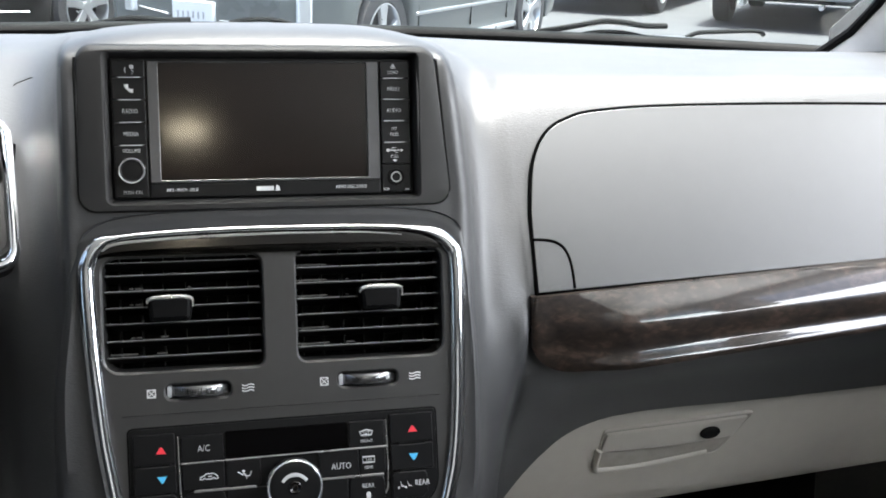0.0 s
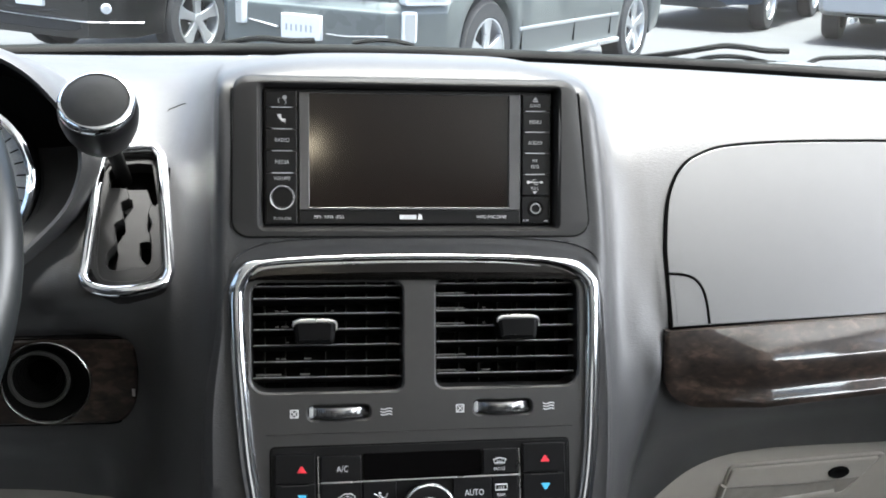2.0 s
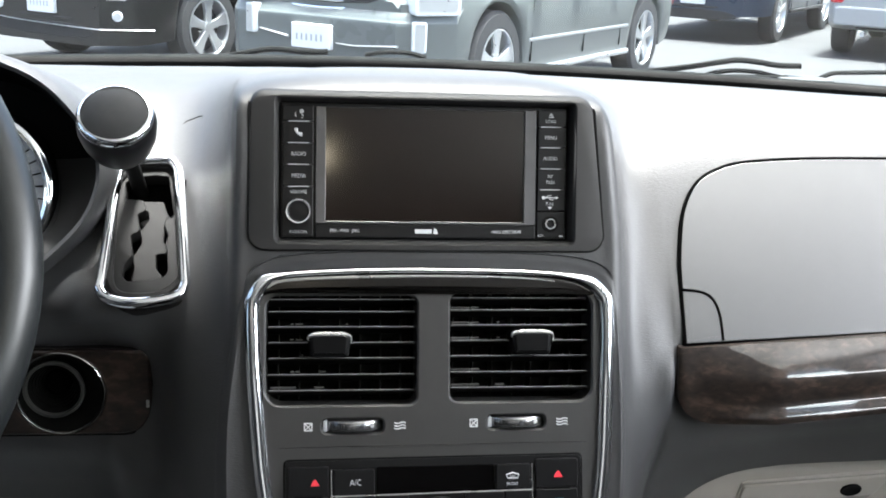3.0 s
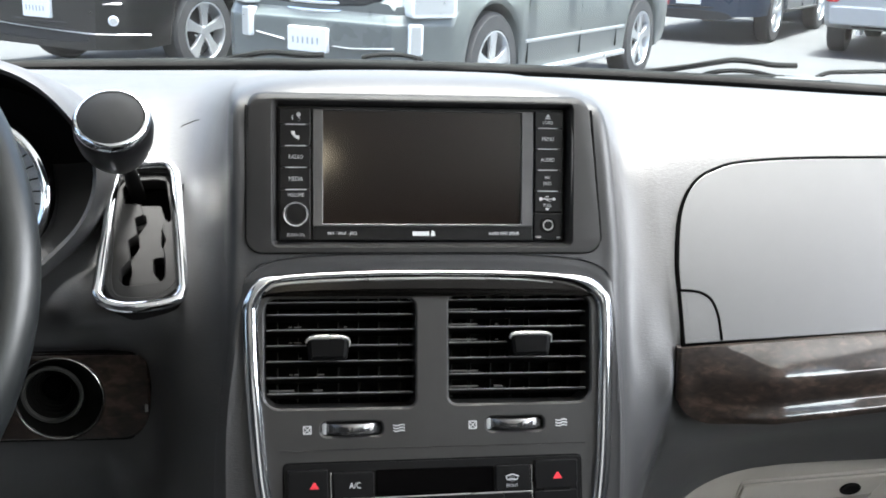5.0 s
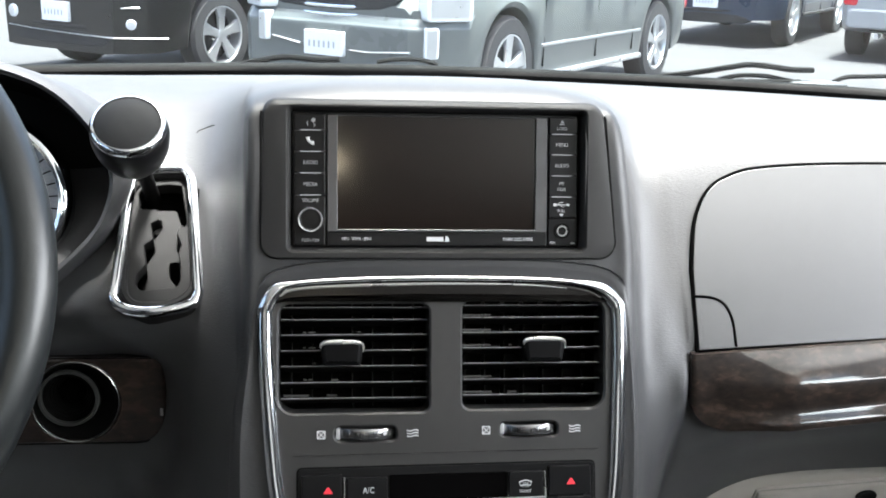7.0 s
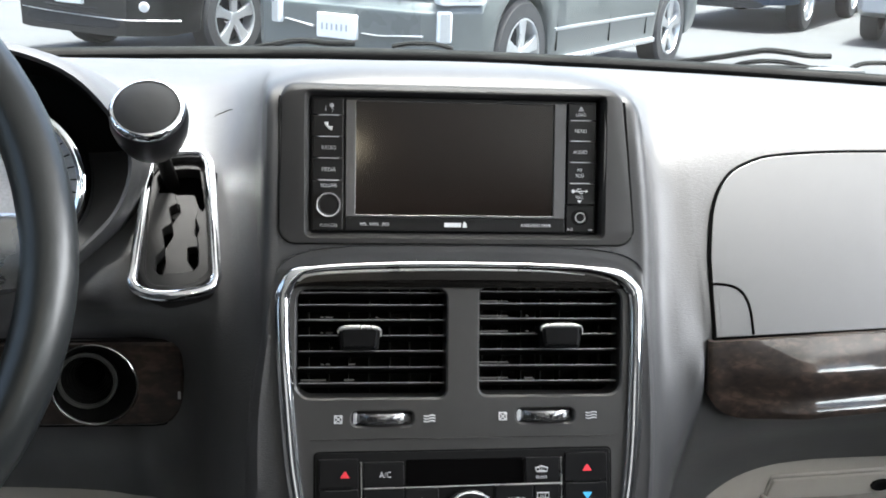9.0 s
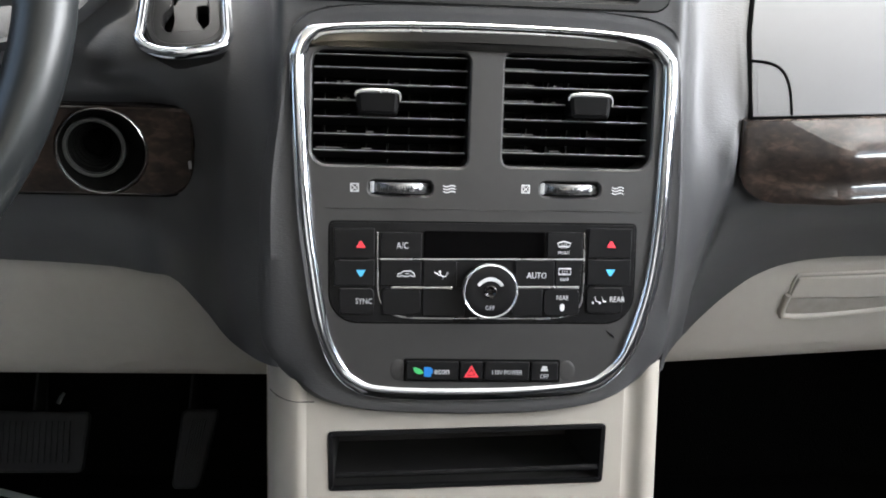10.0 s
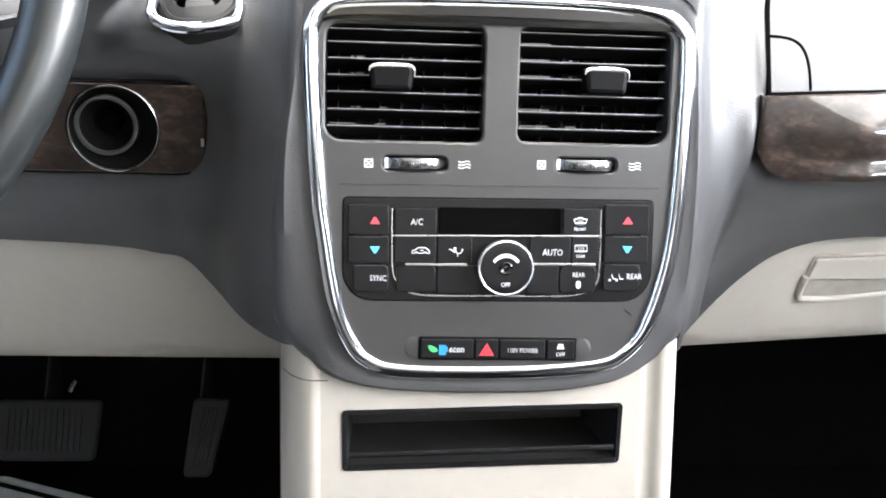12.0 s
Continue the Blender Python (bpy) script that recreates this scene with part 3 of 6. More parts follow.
# Lower glove box door and the driver's knee panel
def panel_rows(x0, x1, y, top, bottom, n=40, bulge=0.006):
    rows = []
    for i in range(n + 1):
        x = x0 + (x1 - x0) * i / n
        zt, zb = top(x), bottom(x)
        col = []
        for j in range(13):
            s = j / 12
            edge = 0.008 * (max(0, s - 0.94) / 0.06) ** 2
            col.append((x, y - 0.012 + 0.045 * s - bulge * math.sin(math.pi * s) + edge, zt + (zb - zt) * s))
        rows.append(col)
    return rows


glove = part("lower_glove_box", grid(panel_rows(0.15, 0.82, 0.065, lambda x: 0.862, lambda x: 0.698 + 0.0325 * (x - 0.197) / 0.42), thick=(0, 0.05, 0)), BEIGE, dash, "greystone plastic door of the lower glove box")
part("knee_panel", grid(panel_rows(-0.82, -0.15, 0.065, lambda x: 0.85, lambda x: 0.6822), thick=(0, 0.05, 0)), BEIGE, dash, "greystone plastic knee panel")
MH = plane_frame((0.0, 0.0672, 0.79), -16.0)
hand = soften([(0.3005, 0.001), (0.37, 0.003), (0.43, 0.010), (0.441, 0.034), (0.37, 0.0285), (0.3035, 0.0235)], 0.002)
scoop = soften([(0.2985, -0.022), (0.304, -0.0262), (0.36, -0.0235), (0.42, -0.011), (0.446, 0.0365), (0.37, 0.031), (0.302, 0.026)], 0.004)
part("handle_recess", frame_ring(MH, inset(scoop, -0.0012), inset(scoop, 0.0006), -0.006, 0.0004, 0.0003), BEIGE, glove, "raised edge of the handle recess")
# Darker copy of the greystone: the recess's shade is put into the colour.
part("recess_floor", slab(MH, scoop, -0.008, -0.0006), mat("recess_shade", (0.24, 0.223, 0.197), 0.55), glove, "floor of the handle recess, greystone darkened as if in shade")
part("handle", slab(MH, hand, -0.004, 0.0022, 0.0012), BEIGE, glove, "greystone pull handle")
lip = [MH @ Vector((u, v, 0.0004)) for u, v in spline([(0.2998, 0.004), (0.2990, -0.012), (0.3000, -0.0205), (0.306, -0.0232), (0.335, -0.0222), (0.375, -0.0165), (0.41, -0.010)], 5, False)]
part("handle_lip", tube(lip, lambda f: 0.0034 * (1 - 0.75 * f) + 0.0006, 0.0032, sides=10), BEIGE, glove, "raised lip under the handle")
lk = local(MH, 0.4058, 0.0176, 0.002)
part("lock", lathe(lk @ Matrix.Diagonal((1.1, 0.8, 1, 1)), [(0.0092, 0.0), (0.0092, 0.0012), (0.0082, 0.0018), (0.006, 0.0006), (0.002, 0.0004)], 24), BLACK, glove, "black lock cylinder")
emb = slab(local(MD, 0.2702, 0.1602, -0.0013), rrect(-0.0095, -0.0014, 0.0095, 0.0014, 0.0013, 3), -0.001, 0.0006, 0.0004)
part("embossed_mark", emb, TRIM, dash, "faint embossed mark")
top_tree = BVHTree.FromObject(pad, bpy.context.evaluated_depsgraph_get())
scratch = [top_tree.ray_cast(Vector((x, y, 1.3)), Vector((0, 0, -1)))[0] for x, y in spline([(-0.1884, 0.1236), (-0.1868, 0.1256), (-0.181, 0.1258), (-0.176, 0.1240), (-0.1735, 0.1215)], 4, False)]
part("scratch", tube(scratch, lambda f: 0.0007 * math.sin(math.pi * min(0.97, f + 0.05)) + 0.0002, 0.0005, sides=6), BLACK, dash, "short dark curved scratch")

# ---- centre stack ----
stack = thing("centre_stack", "dark grey centre stack in a chrome surround with air vents", "centre console", (0, -0.06, 0.8))
CH = mm([(-126.6, -19), (-124.4, -6.5), (-118, 2.8), (-105, 8.5), (-60, 11.5), (0, 12.4), (76, 11), (110, 6.5), (127, -4), (131.5, -20), (131, -80), (129, -130), (123.5, -172), (111, -212), (97, -231), (75, -240.5), (13, -245), (-60, -244.5), (-85, -237.5), (-98, -222), (-108, -195), (-116, -150), (-120, -120), (-125, -58)])
face_out = [tuple(p) for p in spline(CH, 6)]


def cast(outline, c, p):
    """Where the ray from c through p leaves the outline."""
    d = Vector(p) - Vector(c)
    best = None
    for i in range(len(outline)):
        a, b = Vector(outline[i - 1][:2]), Vector(outline[i][:2])
        e = b - a
        den = d.x * e.y - d.y * e.x
        if abs(den) > 1e-12:
            w = a - Vector(c)
            s, k = (w.x * e.y - w.y * e.x) / den, (w.x * d.y - w.y * d.x) / den
            if s > 0 and -1e-6 <= k <= 1.000001 and (best is None or s > best):
                best = s
    return Vector(c) + d * best


def surround():
    """The moulding round the chrome: it meets the flanks of the pad and rolls under at the foot."""
    shell = grid(dash_rows())
    shell.transform(MS.inverted())
    tree = BVHTree.FromBMesh(shell)
    shell.free()

    def flank(u, v):
        hit = tree.ray_cast(Vector((u, max(v, -0.2), 0.2)), Vector((0, 0, -1)))[0]
        return hit.z if hit else 0.0

    out = [cast(rim, (0.0, -0.11), p) for p in face_out]
    low = [min(1.0, max(0.0, (-0.2 - o.y) / 0.04)) for o in out]
    high = [min(1.0, max(0.0, (o.y + 0.01) / 0.025)) for o in out]
    side = [min(1.0, max(0.0, (abs(o.x) - 0.105) / 0.03)) * (1 - h) for o, h in zip(out, high)]
    side = [w * w * (3 - 2 * w) for w in side]
    meet = [flank(o.x, o.y) * w for o, w in zip(out, side)]
    rings = [[(*p, -0.02) for p in inset(face_out, 0.0005)], [(*p, -0.0035) for p in inset(face_out, 0.0005)]]
    for k, n in ((0.3, -0.0012), (0.55, 0.0002), (0.75, 0.0004), (0.88, 0.0004)):
        ring = []
        for p, o, l, h, m, w in zip(face_out, out, low, high, meet, side):
            q = Vector(p).lerp(o, k)
            z = n - 0.003 * l - 0.0018 * h + m * k * k
            if k > 0.7 and w > 0.5 and l < 0.5:
                z = max(z, flank(q.x, q.y) + 0.0010)
            ring.append((*q, z))
        rings.append(ring)
    for g, n, gl, nl, sink in ((0.0, 0.0003, -0.002, -0.0045, 0.0), (0.003, 0.0, 0.0005, -0.008, 0.0022), (0.005, -0.006, 0.0, -0.014, 0.012), (0.006, -0.02, -0.002, -0.03, 0.02), (0.006, -0.03, -0.004, -0.05, 0.03)):
        ring = []
        for o, l, h, w, m in zip(out, low, high, side, meet):
            d = (o - Vector((0.0, -0.11))).normalized()
            q = o + d * (g + (gl - g) * l) * (1 - 0.75 * h)
            lift = 0.0025 if g == 0.003 else 0.004 if g == 0.005 else 0.0
            free = n + (nl - n) * l - 0.0016 * h + lift * h
            tied = flank(q.x, q.y) - sink + (0.0006 if g == 0.0 else 0.0)
            keep = w * (1 - l)
            ring.append((*q, (free + m) * (1 - keep) + tied * keep))
        rings.append(ring)
    return add_rings(bmesh.new(), MS, rings, False, False)


part("surround", surround(), PAD, stack, "grained slate surround")
vent_l = rrect(-0.1165, -0.0845, -0.0085, -0.0065, (0.006, 0.006, 0.009, 0.011))
vent_r = rrect(0.0155, -0.083, 0.1205, -0.0048, (0.011, 0.009, 0.006, 0.006))
slot_l = rrect(-0.0765, -0.1045, -0.0325, -0.0945, 0.004)
slot_r = rrect(0.043, -0.103, 0.0855, -0.093, 0.004)
part("faceplate", holed(MS, inset(face_out, 0.003), [vent_l, vent_r, slot_l, slot_r], -0.03, 0.0, 0.0014), TRIM, stack, "dark grey satin faceplate")
path = [MS @ Vector((p[0], p[1], 0.001)) for p in spline(CH, 8)]
def trim_w(f):
    """Narrower along the top."""
    i = f * len(CH)
    k = min(1.0, max(0.0, (i - 2.2) / 0.8)) * min(1.0, max(0.0, (7.4 - i) / 0.8))
    return 0.0058 - 0.0034 * k - (0.0008 if 13 < i < 20 else 0.0)


def trim_h(f):
    """Flatter along the foot than up the sides."""
    i = f * len(CH)
    k = min(1.0, max(0.0, (i - 12.8) / 1.2)) * min(1.0, max(0.0, (20.0 - i) / 1.2))
    return 0.0042 - 0.0024 * k


part("chrome_surround", tube(path, trim_w, trim_h, up=MS.to_3x3() @ Vector((0, -0.22, 1)), closed=True, sides=14), CHROME, stack, "polished chrome surround")
band = spline(mm([(-119, -6), (-116, 2), (-104, 6.3), (-60, 9), (0, 10), (76, 8.6), (108, 4), (120, -2), (122, -6), (110, -3), (76, -2.2), (0, -1.5), (-60, -2), (-105, -3.5)]), 5)
part("gloss_band", slab(MS, band, -0.002, 0.0035, 0.0022), GLOSS, stack, "glossy dark band along the top")
# Satin line stands in for the reflection along the band's rolled upper edge.
sheen_line = [MS @ Vector((u / 1000, v / 1000, 0.0034)) for u, v in spline([(-115.5, -0.5), (-104, 4.4), (-60, 7.0), (0, 8.0), (60, 7.2), (92, 4.6)], 5, False)]
part("band_sheen", tube(sheen_line, lambda f: 0.0003 + 0.0009 * math.sin(math.pi * min(1.0, 0.25 + 0.75 * f)), 0.0006, up=MS.to_3x3() @ Vector((0, 0, 1)), sides=8), SATIN, stack, "bright satin line standing for the reflection along the band")
# Near-black line paints the shade along the faceplate's fold.
crease_shade = [MS @ Vector((u / 1000, v / 1000, 0.0)) for u, v in ((-106, -114.5), (-60, -114), (0, -113.6), (60, -113.2), (116, -112.8))]
part("crease_shade", tube(crease_shade, 0.0007, 0.0002, sides=8), BUTTON, stack)


scuff = [MS @ Vector((u, v, 0.0002)) for u, v in ((0.0955, -0.1985), (0.0975, -0.2005), (0.0995, -0.2015), (0.1005, -0.2035))]
part("scuff", tube(spline(scuff, 3, False), lambda f: 0.0003 + 0.0007 * math.sin(math.pi * f), 0.0002, sides=6), BLACK, stack, "small dark scuff")
GLINTGREY = mat("glint_grey", (0.05, 0.049, 0.047), 0.5)
SLIDER = mat("slider_black", (0.003, 0.003, 0.0032), 0.5, spec=0.08)


def vent(name, outline, u0, u1, v0, v1, slat_v, tab_u, tab_v, label, glints):
    v = part(name, slab(MS, inset(outline, -0.003), -0.07, -0.062), BLACK, stack, label)
    part("duct", frame_ring(MS, inset(outline, -0.004), inset(outline, -0.0005), -0.064, -0.004, 0.0005), BLACK, v)
    edges = []
    for sv in slat_v:
        a = local(MS, 0, sv, -0.010) @ Matrix.Rotation(radians(-12), 4, "X")
        out = [(-0.0009, -0.024), (0.0009, -0.024), (0.0012, -0.006), (0.0007, 0.0), (-0.0007, 0.0), (-0.0012, -0.006)]
        bm = bmesh.new()
        add_rings(bm, a, [[(u, p[0], p[1]) for p in out] for u in (u0 + 0.001, u1 - 0.001)])
        part("slat", bm, SLAT, v)
        # Pale strip: light on the slat's front edge, put into its colour.
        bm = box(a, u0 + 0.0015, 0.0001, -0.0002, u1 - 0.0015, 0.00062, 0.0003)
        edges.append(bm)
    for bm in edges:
        part("slat_highlight", bm, LITEDGE, v, "thin pale strip painted as the lit edge of a slat")
    # Small grey bars stand in for glints on the vanes.
    for iu, wd, k in glints:
        sv = slat_v[k]
        part("vane_glint", box(local(MS, u0 + iu, sv + 0.0018, -0.014), -wd / 2, -0.0005, -0.004, wd / 2, 0.0005, 0.0), GLINTGREY, v, "small grey bar painted as a glint on a vane")
    for k in range(7):
        u = u0 + (u1 - u0) * (k + 0.5) / 7
        part("vane", box(local(MS, u, (v0 + v1) / 2, -0.045), -0.0006, (v0 - v1) / 2, -0.012, 0.0006, (v1 - v0) / 2, 0.006), SLAT, v)
    tab = [(u * (0.86 + 0.14 * (w + 0.009) / 0.018), w) for u, w in rrect(-0.0160, -0.0092, 0.0160, 0.0092, (0.003, 0.0062, 0.0062, 0.003), 6)]
    tb = part("slider", slab(local(MS, tab_u, tab_v, 0), tab, -0.016, 0.0045, 0.0034), SLIDER, v, "black slider knob")
    cap = [(-0.0151, 0.0035), (-0.0150, 0.0052), (-0.0132, 0.0066), (-0.008, 0.0072), (0.0, 0.0073), (0.008, 0.0072), (0.0132, 0.0066), (0.0151, 0.0046), (0.0150, 0.0005)]
    part("slider_edge", tube([MS @ Vector((tab_u + u, tab_v + w, 0.0028)) for u, w in spline(cap, 4, False)], lambda f: 0.0005 + 0.0018 * math.sin(math.pi * f) ** 1.2, 0.0020, up=MS.to_3x3() @ Vector((0, 0, 1)), sides=10), SATIN, tb, "chrome upper edge")
    return v


SV = [-0.0095, -0.0183, -0.0293, -0.0406, -0.0519, -0.0637, -0.0751]
vent("left_vent", vent_l, -0.1165, -0.0085, -0.0845, -0.0065, SV, -0.0716, -0.0412, "black louvred air vent", ((0.018, 0.0022, 2), (0.0235, 0.005, 2), (0.058, 0.0018, 2), (0.018, 0.0022, 3), (0.0235, 0.005, 3), (0.0255, 0.0018, 4), (0.0185, 0.0022, 5), (0.0225, 0.003, 5), (0.040, 0.005, 5), (0.012, 0.018, 6), (0.038, 0.007, 6)))
vent("right_vent", vent_r, 0.0155, 0.1205, -0.083, -0.0048, [s + 0.0012 for s in SV], 0.0753, -0.0397, "black louvred air vent", ((0.0115, 0.023, 1), (0.0115, 0.023, 2), (0.038, 0.0016, 2), (0.0115, 0.023, 3), (0.038, 0.0016, 3), (0.0115, 0.024, 5), (0.0115, 0.024, 6), (0.039, 0.006, 6)))
for nm, cu, cv in (("thumbwheel", -0.0545, -0.0995), ("thumbwheel", 0.0645, -0.098)):
    w = local(MS, cu, cv, -0.022) @ Matrix.Rotation(radians(90), 4, "X")
    bm = bmesh.new()
    prof = [(0.001, -0.0036), (0.0255, -0.0036), (0.0262, -0.002), (0.0262, 0.002), (0.0255, 0.0036), (0.001, 0.0036)]
    lathe(w, prof, 64, bm)
    tw = part(nm, bm, mat("thumbwheel_grey", (0.22, 0.22, 0.225), 0.18, metal=0.8), stack, "ribbed silver-edged thumbwheel")
    bm = bmesh.new()
    for k in range(19):
        box(w @ Matrix.Rotation(radians(90 - 36 + 4 * k), 4, "Z"), 0.0255, -0.00025, -0.0022, 0.0264, 0.00025, 0.0022, bm)
    part("ribs", bm, BUTTON, tw, "black ribs")
    part("slot_edge", box(MS, cu - 0.0212, cv - 0.0038, -0.012, cu - 0.0182, cv + 0.0038, -0.001, bev=0.0005), GREYMARK, tw)
    part("slot_back", box(MS, cu - 0.022, cv - 0.005, -0.031, cu + 0.022, cv + 0.005, -0.03), BLACK, tw)
    part("dot", lathe(local(MS, cu + 0.0135, cv + 0.0005, 0.0006), [(0.0018, 0), (0.0016, 0.0004)], 12), WHITE, tw, "white dot")
    # closed and open symbols beside the wheel
    cb = local(MS, cu - 0.0317, cv - 0.0003, 0.0002)
    bm = frame_ring(cb, rrect(-0.003, -0.003, 0.003, 0.003, 0.0002, 1), rrect(-0.0022, -0.0022, 0.0022, 0.0022, 0.0002, 1), -0.0002, 0.0002, 0.00005)
    for s in (-1, 1):
        box(cb @ Matrix.Rotation(s * radians(45), 4, "Z"), -0.0034, -0.00035, -0.0001, 0.0034, 0.00035, 0.0002, bm)
    part("closed_symbol", bm, WHITE, stack)
    bm = bmesh.new()
    for k in (-1, 0, 1):
        pts = [local(MS, cu + 0.0338, cv, 0.0002) @ Vector((s * 0.0042, k * 0.0023 + 0.0006 * math.sin(s * 3.6) - 0.0003 * k, 0)) for s in (-1, -0.6, -0.2, 0.2, 0.6, 1)]
        tube(pts, 0.00042, 0.0003, up=MS.to_3x3() @ Vector((0, 0, 1)), sides=6, bm=bm)
    part("open_symbol", bm, WHITE, stack)

# ---- radio ----
radio = thing("radio", "black touchscreen radio with button columns, switched off", "radio", (0, 0.01, 1.05))
hood_out = rrect(-0.13, -0.0085, 0.1325, 0.1060, (0.012, 0.011, 0.011, 0.012), 6)
hood_out = [(u - 0.011 * max(0, (v - 0.02) / 0.1) if u > 0 else u, v) for u, v in hood_out]
hole = rrect(-0.1085, -0.001, 0.1075, 0.0995, 0.002, 6)
def bezel():
    rings = []
    for g, n in ((0.0, -0.006), (0.0003, 0.002), (0.0016, 0.0066), (0.0042, 0.0098), (0.0076, 0.0116)):
        ring = []
        for p, flat in zip(inset(hood_out, 0.0), inset(hood_out, g)):
            w = min(1.0, max(0.0, (p[1] - 0.088) / 0.02))
            q = Vector(p).lerp(Vector(flat), max(w, 0.12))
            ring.append((q.x, q.y + 0.003 * w, n * w + min(0.0116, max(n, n * 1.6)) * (1 - w)))
        rings.append(ring)
    rings += [[(*p, n) for p in inset(o, g)] for o, g, n in ((hole, -0.0036, 0.0116), (hole, -0.0022, 0.0100), (hole, -0.0008, 0.003), (hole, 0.0, -0.006))]
    return add_rings(bmesh.new(), MR, rings, False, False)


groove = [MR @ Vector((p[0], p[1], 0.0108)) for p in hood_out if p[1] < 0.0995]
k0 = max(range(len(groove)), key=lambda k: (groove[k] - groove[k - 1]).length if groove[k].z > 1.15 and groove[k - 1].z > 1.15 else 0)
part("radio_groove", tube(groove[k0:] + groove[:k0], 0.0008, 0.0009, sides=6), BLACK, dash, "dark groove round the radio bezel")
part("bezel", bezel(), BEZEL, radio, "dark grey moulded bezel")
part("chassis", slab(MR, hole, -0.05, -0.0035, 0.001), BUTTON, radio, "black radio body")
sc = rrect(-0.0748, 0.0125, 0.0735, 0.0958, 0.0008, 2)
scf = rrect(-0.0822, 0.0108, 0.0822, 0.0965, 0.001, 2)
part("screen_frame", frame_ring(MR, scf, sc, -0.004, 0.0015, 0.0004), mat("screen_frame_grey", (0.05, 0.05, 0.052), 0.3), radio, "grey edge round the screen")
part("screen", slab(MR, inset(sc, -0.0005), -0.0035, -0.0008), SCREEN, radio, "dark reflective screen, off")
part("lower_strip", slab(MR, rrect(-0.0822, 0.0003, 0.0822, 0.0104, 0.0008, 2), -0.004, 0.0008, 0.0005), BUTTON, radio)
words("MP3 - WMA - JPEG", local(MR, -0.0605, 0.0053, 0.001), 0.0033, WHITE, radio)
words("HARD DISC DRIVE", local(MR, 0.0605, 0.0053, 0.001), 0.0034, WHITE, radio)
bm = box(local(MR, 0, 0.0053, 0.0008), -0.0085, -0.0016, 0, 0.004, 0.0016, 0.0003)
slab(local(MR, 0.0065, 0.0055, 0.0008), [(-0.0015, -0.002), (0.002, -0.002), (0.0014, 0.001), (-0.0005, 0.0026)], 0, 0.0003, bm=bm)
part("badge", bm, WHITE, radio, "small white badge")


def button(parent, M, outline, n0, n1, label="", name="button", bev=0.0006, material=None):
    return part(name, slab(M, outline, n0, n1, bev), material or BUTTON, parent, label)


rows_l = [0.0975, 0.0852, 0.0695, 0.0537, 0.0375, 0.0003]
marks = ["", "", "RADIO", "MEDIA", "VOLUME"]
for k in range(5):
    b = button(radio, MR, rrect(-0.1065, rows_l[k + 1] + 0.0004, -0.0838, rows_l[k] - 0.0004, 0.0006, 2), -0.004, 0.0012)
    cv = (rows_l[k] + rows_l[k + 1]) / 2
    if k in (2, 3):
        words(marks[k], local(MR, -0.0945, cv - 0.0003, 0.0014), 0.0043, GREYMARK, b)
    if k == 4:
        words("VOLUME", local(MR, -0.0945, 0.0335, 0.0014), 0.0038, GREYMARK, b)
        words("PUSH-ON", local(MR, -0.0945, 0.0042, 0.0014), 0.0036, GREYMARK, b)
    if k == 1:
        hs = [local(MR, -0.0945, cv, 0.0016) @ Vector((math.cos(a) * 0.0042 + 0.0022, math.sin(a) * 0.0042 + 0.0024, 0)) for a in [radians(175 + 100 * i / 8) for i in range(9)]]
        part("handset", tube(hs, lambda f: 0.0008 + 0.0007 * abs(2 * f - 1), 0.0003, up=MR.to_3x3() @ Vector((0, 0, 1)), sides=8), WHITE, b, "white handset symbol")
    if k == 0:
        bm = lathe(local(MR, -0.0925, cv + 0.001, 0.0014), [(0.0016, 0), (0.0014, 0.0002)], 12)
        tube([local(MR, -0.0925, cv, 0.0015) @ Vector(p) for p in ((0.0, -0.001, 0), (0.0012, -0.0025, 0), (0.0, -0.004, 0))], 0.0005, 0.0003, sides=6, bm=bm)
        tube([local(MR, -0.0965, cv, 0.0015) @ Vector(p) for p in ((0.0, 0.0005, 0), (-0.0008, -0.001, 0), (0.0, -0.003, 0))], 0.0005, 0.0003, sides=6, bm=bm)
        part("voice_symbol", bm, GREYMARK, b)
    if 0 < k:
        part("divider", box(local(MR, -0.0945, rows_l[k], 0.0006), -0.0075, -0.0003, 0, 0.0075, 0.0004, 0.0012), GREYMARK, radio, "thin pale divider")
vk = local(MR, -0.0945, 0.0195, 0)
kn = part("volume_knob", lathe(vk, [(0.0088, 0.0), (0.0085, 0.008), (0.0078, 0.0092), (0.0072, 0.0092), (0.0066, 0.0086), (0.001, 0.0088)], 40), BUTTON, radio, "round black volume knob")
RINGMAT = mat("knob_ring_silver", (0.5, 0.51, 0.52), 0.26, metal=0.75, vary=0.05, scale=40)
part("ring", lathe(vk @ Matrix.Translation((0, 0, 0.0072)), [(0.0091, 0.0), (0.0093, 0.0012), (0.0087, 0.0024), (0.0078, 0.0022), (0.0076, 0.0005)], 40), RINGMAT, kn, "chrome ring")
rows_r = [0.0975, 0.0845, 0.0690, 0.0532, 0.0374, 0.0212, 0.0003]
